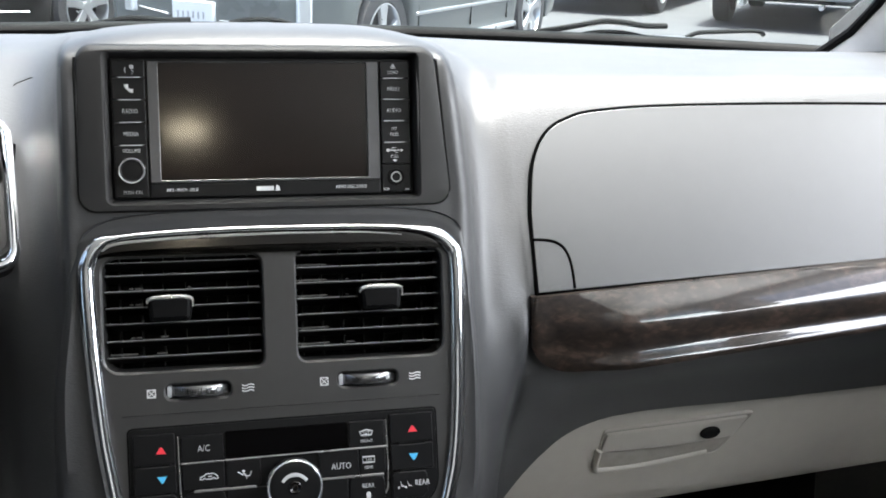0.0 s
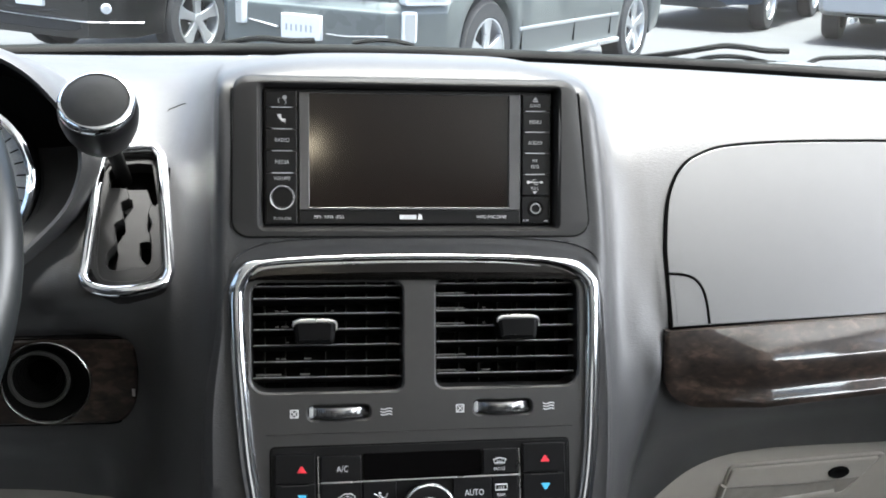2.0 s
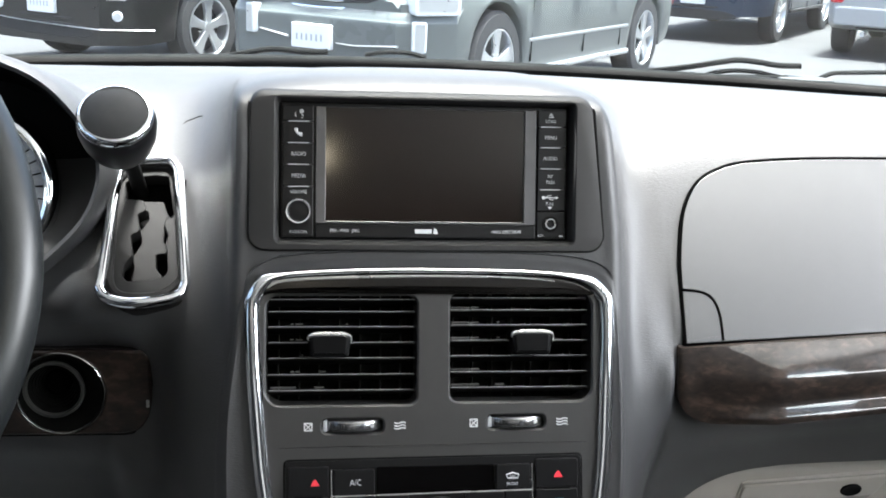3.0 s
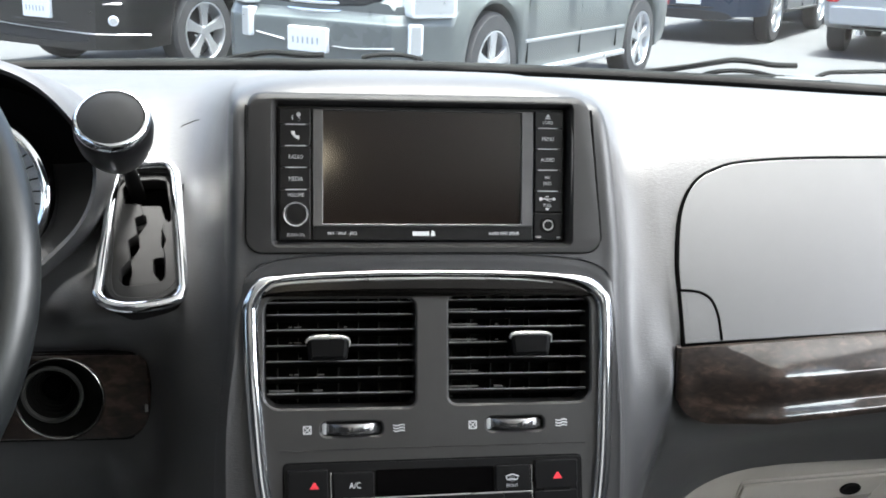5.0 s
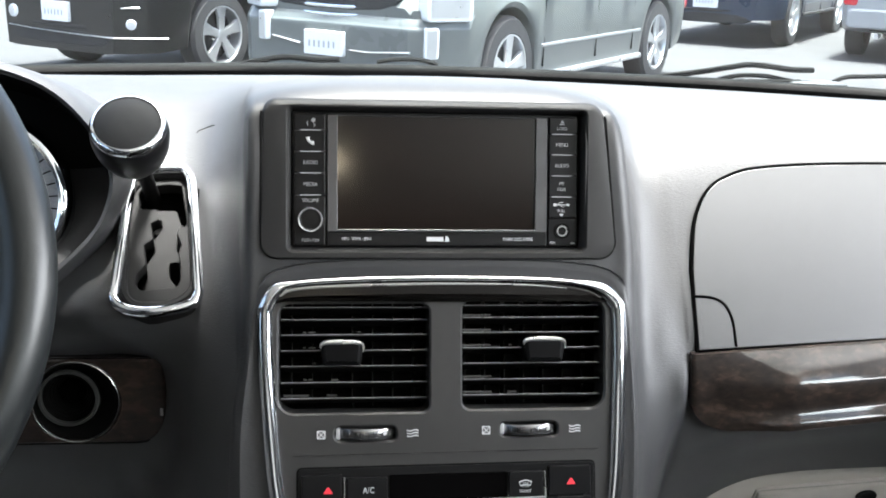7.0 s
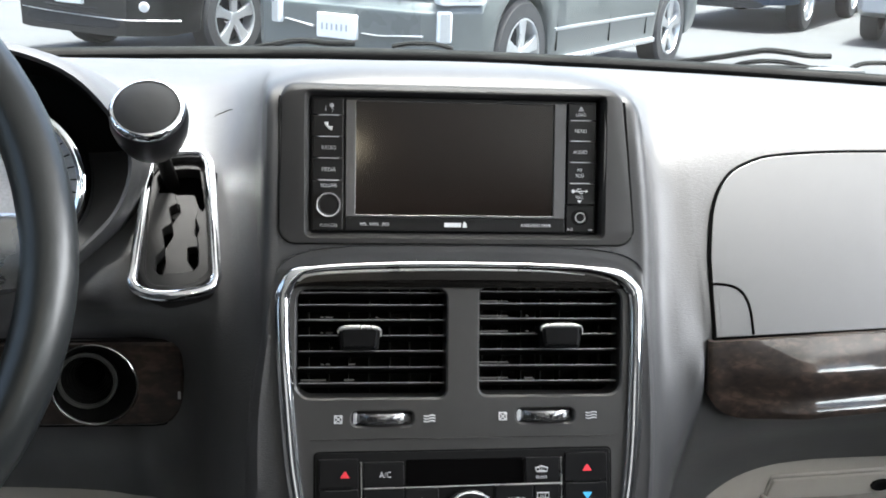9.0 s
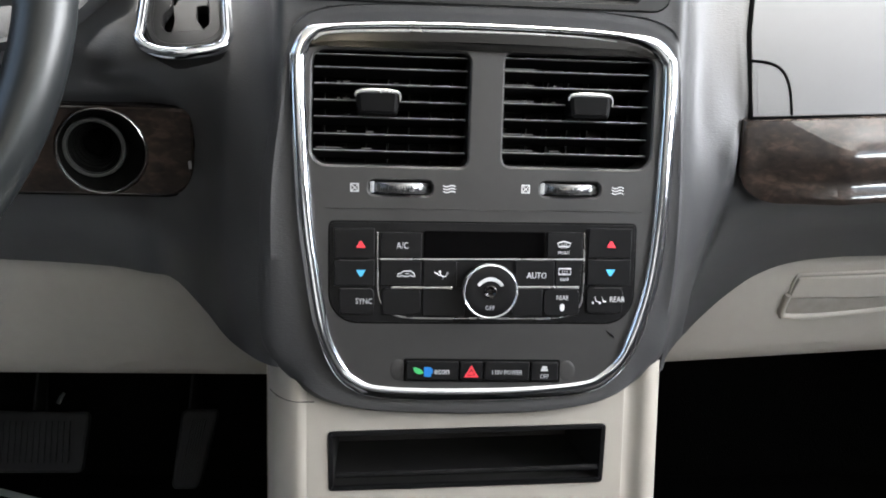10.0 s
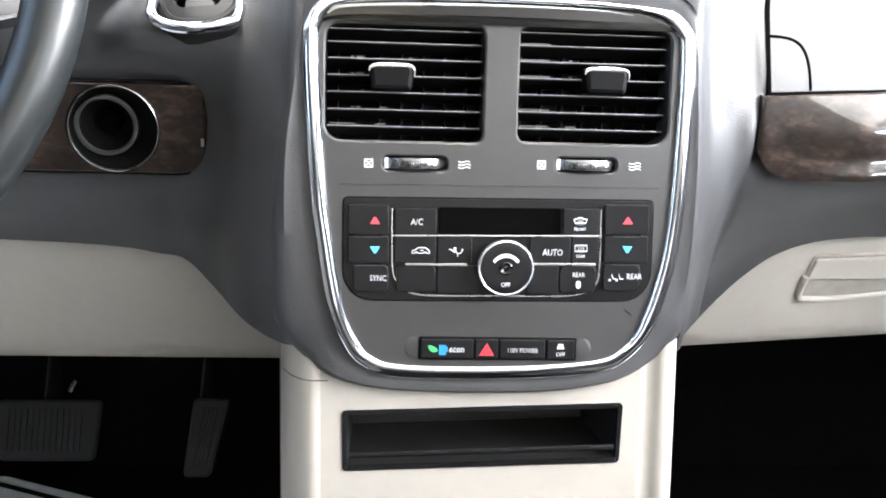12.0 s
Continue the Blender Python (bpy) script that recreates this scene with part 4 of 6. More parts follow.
for k in range(6):
    b = button(radio, MR, rrect(0.0838, rows_r[k + 1] + 0.0004, 0.1055, rows_r[k] - 0.0004, 0.0006, 2), -0.004, 0.0012 if k < 5 else 0.0002)
    cv = (rows_r[k] + rows_r[k + 1]) / 2
    if k == 0:
        words("LOAD", local(MR, 0.0935, cv - 0.0023, 0.0014), 0.0036, GREYMARK, b)
        bm = slab(local(MR, 0.0935, cv + 0.0018, 0.0013), [(-0.0017, 0.0), (0.0017, 0.0), (0.0, 0.0024)], 0, 0.0002)
        box(local(MR, 0.0935, cv + 0.0005, 0.0013), -0.002, 0, 0, 0.002, 0.0008, 0.0002, bm)
        part("eject_symbol", bm, GREYMARK, b)
    if k in (1, 2):
        words(("MENU", "AUDIO")[k - 1], local(MR, 0.0935, cv - 0.0003, 0.0014), 0.0041, GREYMARK, b)
    if k == 3:
        words("MY", local(MR, 0.0935, cv + 0.002, 0.0014), 0.0036, GREYMARK, b)
        words("FILES", local(MR, 0.0935, cv - 0.0022, 0.0014), 0.0036, GREYMARK, b)
    if k == 4:
        bm = box(local(MR, 0.0935, cv + 0.0022, 0.0013), -0.005, -0.0003, 0, 0.0045, 0.0003, 0.0002)
        lathe(local(MR, 0.0885, cv + 0.0022, 0.0013), [(0.0013, 0), (0.0012, 0.0002)], 12, bm)
        slab(local(MR, 0.098, cv + 0.0022, 0.0013), [(0.0, -0.0012), (0.002, 0.0), (0.0, 0.0012)], 0, 0.0002, bm=bm)
        tube([local(MR, 0.0935, cv + 0.0022, 0.0014) @ Vector(p) for p in ((-0.003, 0, 0), (-0.0012, 0.0018, 0), (0.0012, 0.0018, 0))], 0.0004, 0.0002, sides=6, bm=bm)
        tube([local(MR, 0.0935, cv + 0.0022, 0.0014) @ Vector(p) for p in ((-0.001, 0, 0), (0.0006, -0.0016, 0), (0.0024, -0.0016, 0))], 0.0004, 0.0002, sides=6, bm=bm)
        slab(local(MR, 0.0935, cv - 0.0058, 0.0013), [(-0.0018, 0.0012), (0.0, -0.0008), (0.0018, 0.0012)], 0, 0.0002, bm=bm)
        part("plug_symbol", bm, WHITE, b)
        words("PULL", local(MR, 0.0935, cv - 0.0025, 0.0014), 0.0034, GREYMARK, b)
    if k == 5:
        part("aux_jack", lathe(local(MR, 0.0942, 0.0118, 0.0004), [(0.0062, 0), (0.006, 0.0012), (0.0045, 0.0014), (0.0034, 0.0008), (0.0032, -0.002), (0.0005, -0.002)], 28), BLACK, b, "round black socket")
        part("jack_ring", lathe(local(MR, 0.0942, 0.0118, 0.0012), [(0.0042, 0), (0.004, 0.0006), (0.0032, 0.0006), (0.0031, 0)], 24), SATIN, b)
        words("AUX", local(MR, 0.0868, 0.0028, 0.0006), 0.0027, WHITE, b)
        part("light_mark", box(local(MR, 0.1025, 0.0025, 0.0004), -0.0015, -0.0006, 0, 0.0015, 0.0006, 0.0002), GREYMARK, b)
    if 0 < k < 5:
        part("divider", box(local(MR, 0.0935, rows_r[k], 0.0006), -0.0075, -0.0003, 0, 0.0075, 0.0004, 0.0012), GREYMARK, radio, "thin pale divider")

# ---- climate control ----
MSC = MS @ Matrix.Translation((0.005, -0.158, 0)) @ Matrix.Rotation(radians(0.5), 4, "Z") @ Matrix.Translation((-0.005, 0.158, 0))
clim = thing("climate_control", "black climate control panel with buttons and a round fan knob", "control panel", (0, -0.08, 0.85))
pan = rrect(-0.1022, -0.193, 0.1125, -0.123, (0.02, 0.003, 0.003, 0.02), 6)
part("panel", slab(MSC, pan, -0.004, 0.0008, 0.0003), BUTTON, clim, "black panel")
part("panel_edge", frame_ring(MSC, inset(pan, -0.0012), inset(pan, 0.0004), -0.003, 0.0004, 0.0003), BLACK, clim)
mline = [MSC @ Vector((p[0], p[1], 0.0014)) for p in spline(mm([(-69.4, -129.5), (-69.2, -150), (-68.5, -172), (-65, -181), (-56, -188), (-40, -190), (0, -190), (50, -190), (66, -187.5), (74, -181), (76, -172), (76.2, -150), (75.8, -128.5)]), 5, False)]
part("silver_line", tube(mline, 0.0007, 0.0006, up=MSC.to_3x3() @ Vector((0, 0, 1)), sides=6), SATIN, clim, "thin silver outline")
cn = lambda u0, v0, u1, v1, r=0.001, **k: button(clim, MSC, rrect(u0 / 1000, v0 / 1000, u1 / 1000, v1 / 1000, r, 3), 0.001, 0.0034, **k)
def arrow(b, u, v, up, material):
    s = 1 if up else -1
    part("arrow", slab(local(MSC, u / 1000, v / 1000, 0.0034), [(-0.0034, -0.0023 * s), (0.0034, -0.0023 * s), (0.0006, 0.0023 * s), (-0.0006, 0.0023 * s)][::s], 0, 0.0003), material, b, "coloured arrow")
for sx, (u0, u1), cu in ((-1, (-99.5, -71.5), -81), (1, (78.5, 109.5), 94.8)):
    off = 0 if sx < 0 else 1.6
    b = cn(u0, -147.6 + off, u1, -127 + off)
    arrow(b, cu, -138 + off, True, RED)
    b = cn(u0, -167.2 + off, u1, -148.8 + off)
    arrow(b, cu + 0.2, -158.2 + off, False, BLUE)
    b = cn(u0 + (4 if sx < 0 else 0), -187.5 + off, u1 - (0 if sx < 0 else 5), -168.6 + off, 0.004)
    if sx < 0:
        words("SYNC", local(MSC, -0.0785, -0.178, 0.0036), 0.0056, WHITE, b)
    else:
        words("REAR", local(MSC, 0.1005, -0.1758, 0.0036), 0.0056, WHITE, b)
        bm = bmesh.new()
        for q in (0.0855, 0.0905):
            tube([local(MSC, q, -0.176, 0.0036) @ Vector(p) for p in ((-0.001, 0.0022, 0), (0.0, -0.0012, 0), (0.0022, -0.0014, 0))], 0.0006, 0.0002, sides=6, bm=bm)
            lathe(local(MSC, q - 0.0022, -0.1782, 0.0035), [(0.0009, 0), (0.0008, 0.0002)], 10, bm)
        part("seat_symbol", bm, WHITE, b)
    for vv in (-148.2, -167.9):
        part("groove", box(local(MSC, (u0 + u1) / 2000, (vv + off) / 1000, 0.0026), -0.0098, -0.0008, 0, 0.0098, 0.0008, 0.0013), BLACK, clim, "black recessed divider bar")
        # Grey strip paints the highlight along the bar's lower edge.
        part("groove_highlight", box(local(MSC, (u0 + u1) / 2000, (vv + off) / 1000, 0.0026), -0.0098, -0.0013, 0, 0.0098, -0.0009, 0.0012), GLINTGREY, clim)
b = cn(-67.5, -147.5, -38.8, -129.6)
words("A/C", local(MSC, -0.0522, -0.1388, 0.0036), 0.0062, WHITE, b)
part("display", slab(MSC, rrect(-0.0372, -0.147, 0.0478, -0.1285, 0.001, 2), 0.001, 0.0028, 0.0004), DISPLAY, clim, "dark blank display")
b = cn(49.2, -146.4, 74.4, -128.4)
def heat_symbol(b, u, v, front):
    M = local(MSC, u, v, 0.0036)
    bm = bmesh.new()
    o = [(-0.0046, 0.0012), (0, 0.0026), (0.0046, 0.0012), (0.0034, -0.0014), (0, -0.0008), (-0.0034, -0.0014)] if front else [(-0.0042, 0.0022), (0.0042, 0.0022), (0.0042, -0.0018), (-0.0042, -0.0018)]
    tube([M @ Vector((*p, 0)) for p in o], 0.0005, 0.0002, up=MSC.to_3x3() @ Vector((0, 0, 1)), closed=True, sides=6, bm=bm)
    for k in (-0.0016, 0, 0.0016):
        tube([M @ Vector((k, y, 0)) for y in (0.0012, 0, -0.0012, -0.0026)], 0.0004, 0.0002, sides=6, bm=bm)
    part("defrost_symbol", bm, WHITE, b)
heat_symbol(b, 0.0612, -0.1372, True)
words("FRONT", local(MSC, 0.0612, -0.1428, 0.0036), 0.0032, WHITE, b)
b = cn(-67.5, -167, -38.8, -149)
M = local(MSC, -0.0492, -0.1588, 0.0036)
bm = tube([M @ Vector((*p, 0)) for p in ((-0.0062, -0.0014), (-0.006, 0.0002), (-0.004, 0.0008), (-0.002, 0.0024), (0.003, 0.0024), (0.0054, 0.0006), (0.0058, -0.0014), (0.004, -0.0014), (0.0028, -0.0004), (0.0016, -0.0014), (-0.002, -0.0014), (-0.0032, -0.0004), (-0.0044, -0.0014))], 0.00036, 0.0002, up=MSC.to_3x3() @ Vector((0, 0, 1)), closed=True, sides=6)
box(M, -0.0008, 0.0002, 0, 0.0016, 0.0009, 0.0002, bm)
part("recirculate_symbol", bm, WHITE, b)
b = cn(-37.8, -167, -14, -149)
M = local(MSC, -0.0247, -0.159, 0.0036)
bm = lathe(M @ Matrix.Translation((-0.0012, 0.0022, 0)), [(0.001, 0), (0.0009, 0.0002)], 10)
tube([M @ Vector(p) for p in ((-0.001, 0.001, 0), (0.0006, -0.0012, 0), (0.003, -0.001, 0), (0.0042, 0.002, 0))], 0.0008, 0.0002, sides=6, bm=bm)
tube([M @ Vector(p) for p in ((0.001, -0.001, 0), (0.0008, -0.0032, 0))], 0.0006, 0.0002, sides=6, bm=bm)
tube([M @ Vector(p) for p in ((-0.0052, 0.002, 0), (-0.003, 0.0008, 0), (-0.0014, -0.0006, 0))], 0.0006, 0.0002, sides=6, bm=bm)
part("airflow_symbol", bm, WHITE, b)
b = cn(27, -166.4, 55, -148.4)
words("AUTO", local(MSC, 0.0425, -0.1592, 0.0036), 0.0062, WHITE, b)
b = cn(55.6, -166.4, 74.4, -148)
heat_symbol(b, 0.0622, -0.1562, False)
words("REAR", local(MSC, 0.0622, -0.1616, 0.0036), 0.0032, WHITE, b)
b = cn(-66, -187.5, -38.8, -168.8, 0.004)
b = cn(-37.8, -188.5, -8, -168.8)
b = cn(26, -188, 47, -168.4)
b = cn(47.8, -187.5, 73.5, -168.4, 0.004)
words("REAR", local(MSC, 0.0612, -0.1748, 0.0036), 0.0046, WHITE, b)
part("lock_symbol", slab(local(MSC, 0.0612, -0.1818, 0.0034), rrect(-0.0016, -0.0024, 0.0016, 0.0028, 0.0015, 4), 0, 0.0003), WHITE, b)
part("silver_rule", tube([MSC @ Vector((u / 1000, v / 1000, 0.0032)) for u, v in ((-68.6, -148.2), (-20, -147.9), (30, -147.5), (76, -147.2))], 0.0006, 0.0005, sides=6), SATIN, clim, "thin silver rule under the display")
for u0, u1, v in ((-60, -16.6, -168), (28.8, 72.8, -167.2)):
    part("silver_bar", slab(MSC, rrect(u0 / 1000, v / 1000 - 0.0008, u1 / 1000, v / 1000 + 0.0008, 0.0006, 2), 0.002, 0.0045, 0.0004), SATIN, clim, "thin silver bar")
kf = local(MSC, 0.0085, -0.169, 0.001)
fan = part("fan_knob", lathe(kf, [(0.0185, 0.0), (0.0182, 0.011), (0.0178, 0.0125), (0.0165, 0.013), (0.012, 0.0128), (0.0005, 0.0126)], 56), BUTTON, clim, "round black fan knob")
part("ring", lathe(kf @ Matrix.Translation((0, 0, 0.0095)), [(0.0192, 0.0), (0.0197, 0.0014), (0.0193, 0.0034), (0.0184, 0.0042), (0.0176, 0.0036), (0.0175, 0.001)], 56), RINGMAT, fan, "chrome ring")
part("fan_button", lathe(kf @ Matrix.Translation((0, 0, 0.0122)), [(0.0046, 0.0), (0.0046, 0.0016), (0.0038, 0.0022), (0.0022, 0.0012), (0.0005, 0.0014)], 24), GLOSS, fan, "dark centre button")
KM = kf @ Matrix.Translation((0, 0, 0.0131))
wedge = [KM @ Vector((math.cos(a) * 0.0098, math.sin(a) * 0.0098 - 0.001, 0)) for a in [radians(148 - 116 * i / 10) for i in range(11)]]
part("fan_scale", tube(wedge, lambda f: 0.0004 + 0.001 * (1 - abs(2 * f - 1) * 0.3), 0.0002, up=MSC.to_3x3() @ Vector((0, 0, 1)), sides=6), WHITE, fan, "white speed scale")
words("OFF", KM @ Matrix.Translation((0, -0.0115, 0)), 0.0046, WHITE, fan)

# ---- switch bank ----
sw = thing("switch_bank", "row of four black push switches below the climate panel", "switch", (0, -0.1, 0.82))
part("recess", slab(MS, rrect(-0.0492, -0.236, 0.0625, -0.2195, 0.0012, 2), -0.003, 0.0008, 0.0004), BLACK, sw)
for i, (u0, u1) in enumerate(((-47.6, -10.6), (-9.6, 6.6), (7.6, 40), (41, 60.6))):
    b = button(sw, MS, rrect(u0 / 1000, -0.2345, u1 / 1000, -0.221, 0.0008, 2), -0.001, 0.0028, bev=0.0008)
    cu, cv = (u0 + u1) / 2000, -0.228
    if i == 0:
        part("leaf", slab(local(MS, -0.0385, cv, 0.0028), spline([(-0.004, 0.0026), (0.0, 0.0018), (0.003, -0.001), (0.0, -0.0022), (-0.003, -0.0008)], 4), 0, 0.0003), GREEN, b, "green leaf symbol")
        part("pump", slab(local(MS, -0.0325, cv - 0.0006, 0.0028), [(-0.0026, -0.0034), (0.0024, -0.0034), (0.0024, -0.001), (0.0036, -0.0012), (0.0036, 0.0018), (0.0024, 0.0028), (0.0024, 0.0036), (-0.0026, 0.0036)], 0, 0.0003), mat("pump_blue", (0.01, 0.16, 0.5), 0.4), b, "blue pump symbol")
        words("econ", local(MS, -0.0225, cv, 0.003), 0.0068, WHITE, b)
    if i == 1:
        tri = [(-0.0052, -0.0042), (0.0052, -0.0042), (0.0, 0.0046)]
        part("hazard_symbol", frame_ring(local(MS, cu, cv, 0.0028), tri, inset(tri, 0.0013), 0, 0.0003, 0.00005), RED, b, "red warning triangle")
        part("hazard_core", slab(local(MS, cu, cv, 0.0028), inset(tri, 0.0017), 0, 0.0002), RED, b)
    if i == 2:
        words("110V POWER", local(MS, cu, cv - 0.0006, 0.003), 0.0046, WHITE, b)
    if i == 3:
        words("OFF", local(MS, cu, cv - 0.0032, 0.003), 0.0044, WHITE, b)
        bm = box(local(MS, cu, cv + 0.0018, 0.0028), -0.0018, 0.0006, 0, 0.0018, 0.0026, 0.0003)
        box(local(MS, cu, cv + 0.0018, 0.0028), -0.0026, -0.001, 0, 0.0026, 0.0004, 0.0003, bm)
        part("skid_symbol", bm, WHITE, b)

for cu in (-0.0535, 0.0675):
    sc_m = local(MS, cu, -0.2275, 0.0) @ Matrix.Diagonal((0.75, 1.0, 1.0, 1))
    part("finger_scoop", lathe(sc_m, [(0.0085, -0.0004), (0.0072, 0.0001), (0.005, 0.0003), (0.0022, 0.0004)], 24), TRIM, sw, "shallow moulded end")

# ---- lower console ----
low = thing("lower_console", "greystone plastic lower console with an open black storage tray", "console", (0, -0.1, 0.3))
cub_out = [(u * (1.0 if v > -0.295 else 0.99), v + 0.0335 * u) for u, v in rrect(-0.1015, -0.3168, 0.1005, -0.2735, 0.0025, 4)]
def console_body():
    n1 = -0.012
    bmh = holed(MS, [(-0.112, -0.80), (0.118, -0.80), (0.114, -0.238), (-0.12, -0.238)], [cub_out], -0.02, n1, 0.0008)
    for sg in (-1, 1):
        rows = []
        for k in range(12):
            s = k / 11
            v = -0.222 - 0.578 * s
            uc = (0.114 + 0.004 * s) if sg > 0 else -(0.12 - 0.008 * s)
            if sg > 0:
                sect = ((-0.002, 0.0001), (0.003, -0.0022), (0.008, -0.0012), (0.013, 0.0022), (0.018, 0.003), (0.023, 0.0005), (0.027, -0.008), (0.029, -0.03), (0.031, -0.1), (0.033, -0.3))
            else:
                sect = ((-0.002, 0.0001), (0.002, 0.0014), (0.006, 0.0008), (0.012, -0.003), (0.019, -0.011), (0.025, -0.024), (0.029, -0.05), (0.031, -0.08), (0.033, -0.1), (0.036, -0.3))
            col = [MS @ Vector((uc + sg * a, v, n1 + b)) for a, b in spline(sect, 3, False)]
            rows.append(col)
        grid(rows, bmh)
    return bmh
part("body", console_body(), BEIGE, low, "greystone plastic body")
part("seam", tube([MS @ Vector((u, v, n)) for u, v, n in ((-0.145, -0.2515, -0.0356), (-0.139, -0.2530, -0.0226), (-0.132, -0.2540, -0.0146), (-0.124, -0.2545, -0.0106), (-0.112, -0.2545, -0.0117))], 0.00045, sides=6), mat("seam_grey", (0.06, 0.055, 0.05), 0.7), low)
part("tray_frame", frame_ring(MS, inset(cub_out, -0.0004), inset(cub_out, 0.0032), -0.014, -0.0106, 0.0005), BUTTON, low, "black rim of the tray")
tray = bmesh.new()
io = inset(cub_out, 0.003)
add_rings(tray, MS, [[(*p, -0.011) for p in io], [(p[0] * 0.97, p[1], -0.12) for p in io]], False, True)
tr = part("tray", tray, mat("tray_black", (0.02, 0.0195, 0.019), 0.45, vary=0.1, scale=20, bump=0.1, bump_scale=1200), low, "black open storage tray")
part("tray_lip", tube([MS @ Vector((u, -0.3062 + 0.0335 * u, -0.0135)) for u in (-0.096, -0.03, 0.03, 0.096)], 0.0022, 0.0022, sides=8), BUTTON, tr)

# ---- gear shifter ----
shift = thing("gear_shifter", "dash-mounted gear shifter with a chrome framed gate", "gear shifter", (-0.205, 0.02, 1.0))
so = mm([(-40, 3), (-39.5, 20), (-37.5, 100), (-33, 115), (-24, 120), (2, 122), (11, 115), (15, 100), (24, 24), (24.5, 5), (16, -5), (-12, -10), (-31, -6.5)])
so = [tuple(p) for p in spline(so, 6)]
part("gate_bezel", tube([MG @ Vector((*p, 0.002)) for p in inset(so, 0.003)], 0.0042, 0.0045, up=MG.to_3x3() @ Vector((0, 0, 1)), closed=True, sides=12), CHROME, shift, "chrome frame of the gate")
GATE = mat("gate_grey", (0.0145, 0.0142, 0.0142), 0.6, spec=0.1, bump=0.1, bump_scale=1500)
gate = soften(mm([(-26.6, 84.6), (-13.8, 84.2), (-11.0, 74.9), (-17.4, 71.3), (-14.1, 57.2), (-20.8, 52.1), (-17.7, 35.4), (-23.8, 26.7), (-23.6, 18.0), (-19.8, 12.8), (5.1, 16.0), (8.4, 20.9), (7.2, 36.4), (5.1, 45.3), (6.9, 52.2), (3.0, 62.3), (5.3, 71.4), (8.0, 67.4), (9.8, 71.5), (5.4, 95.3), (3.4, 106.0), (-6.2, 107.0), (-25.0, 104.5), (-28.7, 98.7)]), 0.0016)
part("gate_plate", holed(MG, inset(so, 0.004), [gate], -0.012, -0.002, 0.0006), GATE, shift, "dark grey gate plate with a stepped channel")
step = [tuple(p) for p in spline(mm([(-24, 5), (-29.5, 18), (-30.5, 47), (-33, 82), (-30, 102), (-20, 110.5), (-4, 112), (6, 109), (11, 88), (16, 47), (17, 18), (6, 5), (-12, 2.5)]), 5)]
part("gate_step", frame_ring(MG, inset(step, -0.005), step, -0.01, 0.0012, 0.0012), GATE, shift, "raised rim inside the chrome frame")
slots = [[(-28.5, 88), (-30.5, 103), (-25, 109), (-6, 111), (2, 110), (4.2, 99), (9, 75), (7.4, 70.5), (3.6, 77), (0, 88)],
         [(-19, 75), (-11, 79.5), (-9.5, 71.6), (-15.4, 60)], [(-22.4, 56), (-14.8, 59.5), (-13.2, 50.3), (-19, 38)],
         [(-25.5, 30.5), (-18.6, 36.5), (-17, 29), (-18, 16), (-22.6, 17.5), (-25.4, 24)], [(2, 66.5), (6.4, 56.4), (5.8, 49.4), (3.4, 50.5)], [(-2.2, 40.5), (4.2, 41.5), (7.2, 38), (8, 22.8), (5.4, 19), (-1.4, 29)]]
slots = [soften(mm(q), 0.0014) for q in slots]
part("gate_floor", holed(MG, inset(so, 0.004), slots, -0.02, -0.010, 0.0005), GATE, shift, "grey slotted gate floor")
part("gate_well", slab(MG, inset(so, 0.006), -0.05, -0.03), BLACK, shift, "black well below the slots")
KB = Vector((-0.2185, -0.011, 1.1455))
root = MG @ Vector((-0.0195, 0.103, -0.02))
part("lever", tube([root, root.lerp(KB, 0.4), root.lerp(KB, 0.75)], lambda f: 0.0062 - 0.0012 * f, sides=12), BLACK, shift, "black lever")
tilt_k = Vector((0.02, -0.68, 0.73)).normalized()
qk = tilt_k.to_track_quat("Z", "Y").to_matrix().to_4x4()
MK = Matrix.Translation(KB) @ qk
knob = part("knob", lathe(MK, [(0.006, -0.043), (0.0095, -0.041), (0.0160, -0.0355), (0.0218, -0.0265), (0.0255, -0.0155), (0.0270, -0.0045), (0.0266, 0.0015), (0.0254, 0.0058), (0.0236, 0.0080)], 48), mat("knob_black", (0.005, 0.005, 0.0055), 0.32, spec=0.3, vary=0.1, scale=30), shift, "black rounded knob")
part("ring", lathe(MK, [(0.0258, 0.0046), (0.0260, 0.0062), (0.0252, 0.0084), (0.0238, 0.0100), (0.0226, 0.0103), (0.0216, 0.0085)], 48), CHROME, knob, "chrome ring")
part("cap", lathe(MK, [(0.0222, 0.006), (0.0218, 0.0092), (0.0175, 0.0115), (0.01, 0.0128), (0.0005, 0.0132)], 48), mat("knob_cap_grey", (0.022, 0.022, 0.0225), 0.6, spec=0.2, bump=0.1, bump_scale=1500), knob, "dark grey domed cap")

# ---- ignition panel ----
ign = thing("ignition_panel", "brown burl panel with the round black ignition switch", "ignition switch", (-0.27, 0.03, 0.9))
MI = plane_frame((0.0034, 0.012, 0.926), 2.0)
ip = rrect(-0.36, -0.0272, -0.2085, 0.0405, (0.022, 0.007, 0.006, 0.006), 6)
part("panel_gap", holed(MI, inset(ip, -0.002), [circle(-0.2755, 0.0072, 0.0322, 40)], -0.03, 0.0012, 0.0006), GLOSS, ign, "black edge of the panel")
IM = local(MI, -0.2755, 0.0072, 0.004)
part("burl_panel", holed(MI, ip, [circle(-0.2755, 0.0072, 0.0325, 40)], -0.01, 0.004, 0.002), WOOD, ign, "glossy brown burl panel")
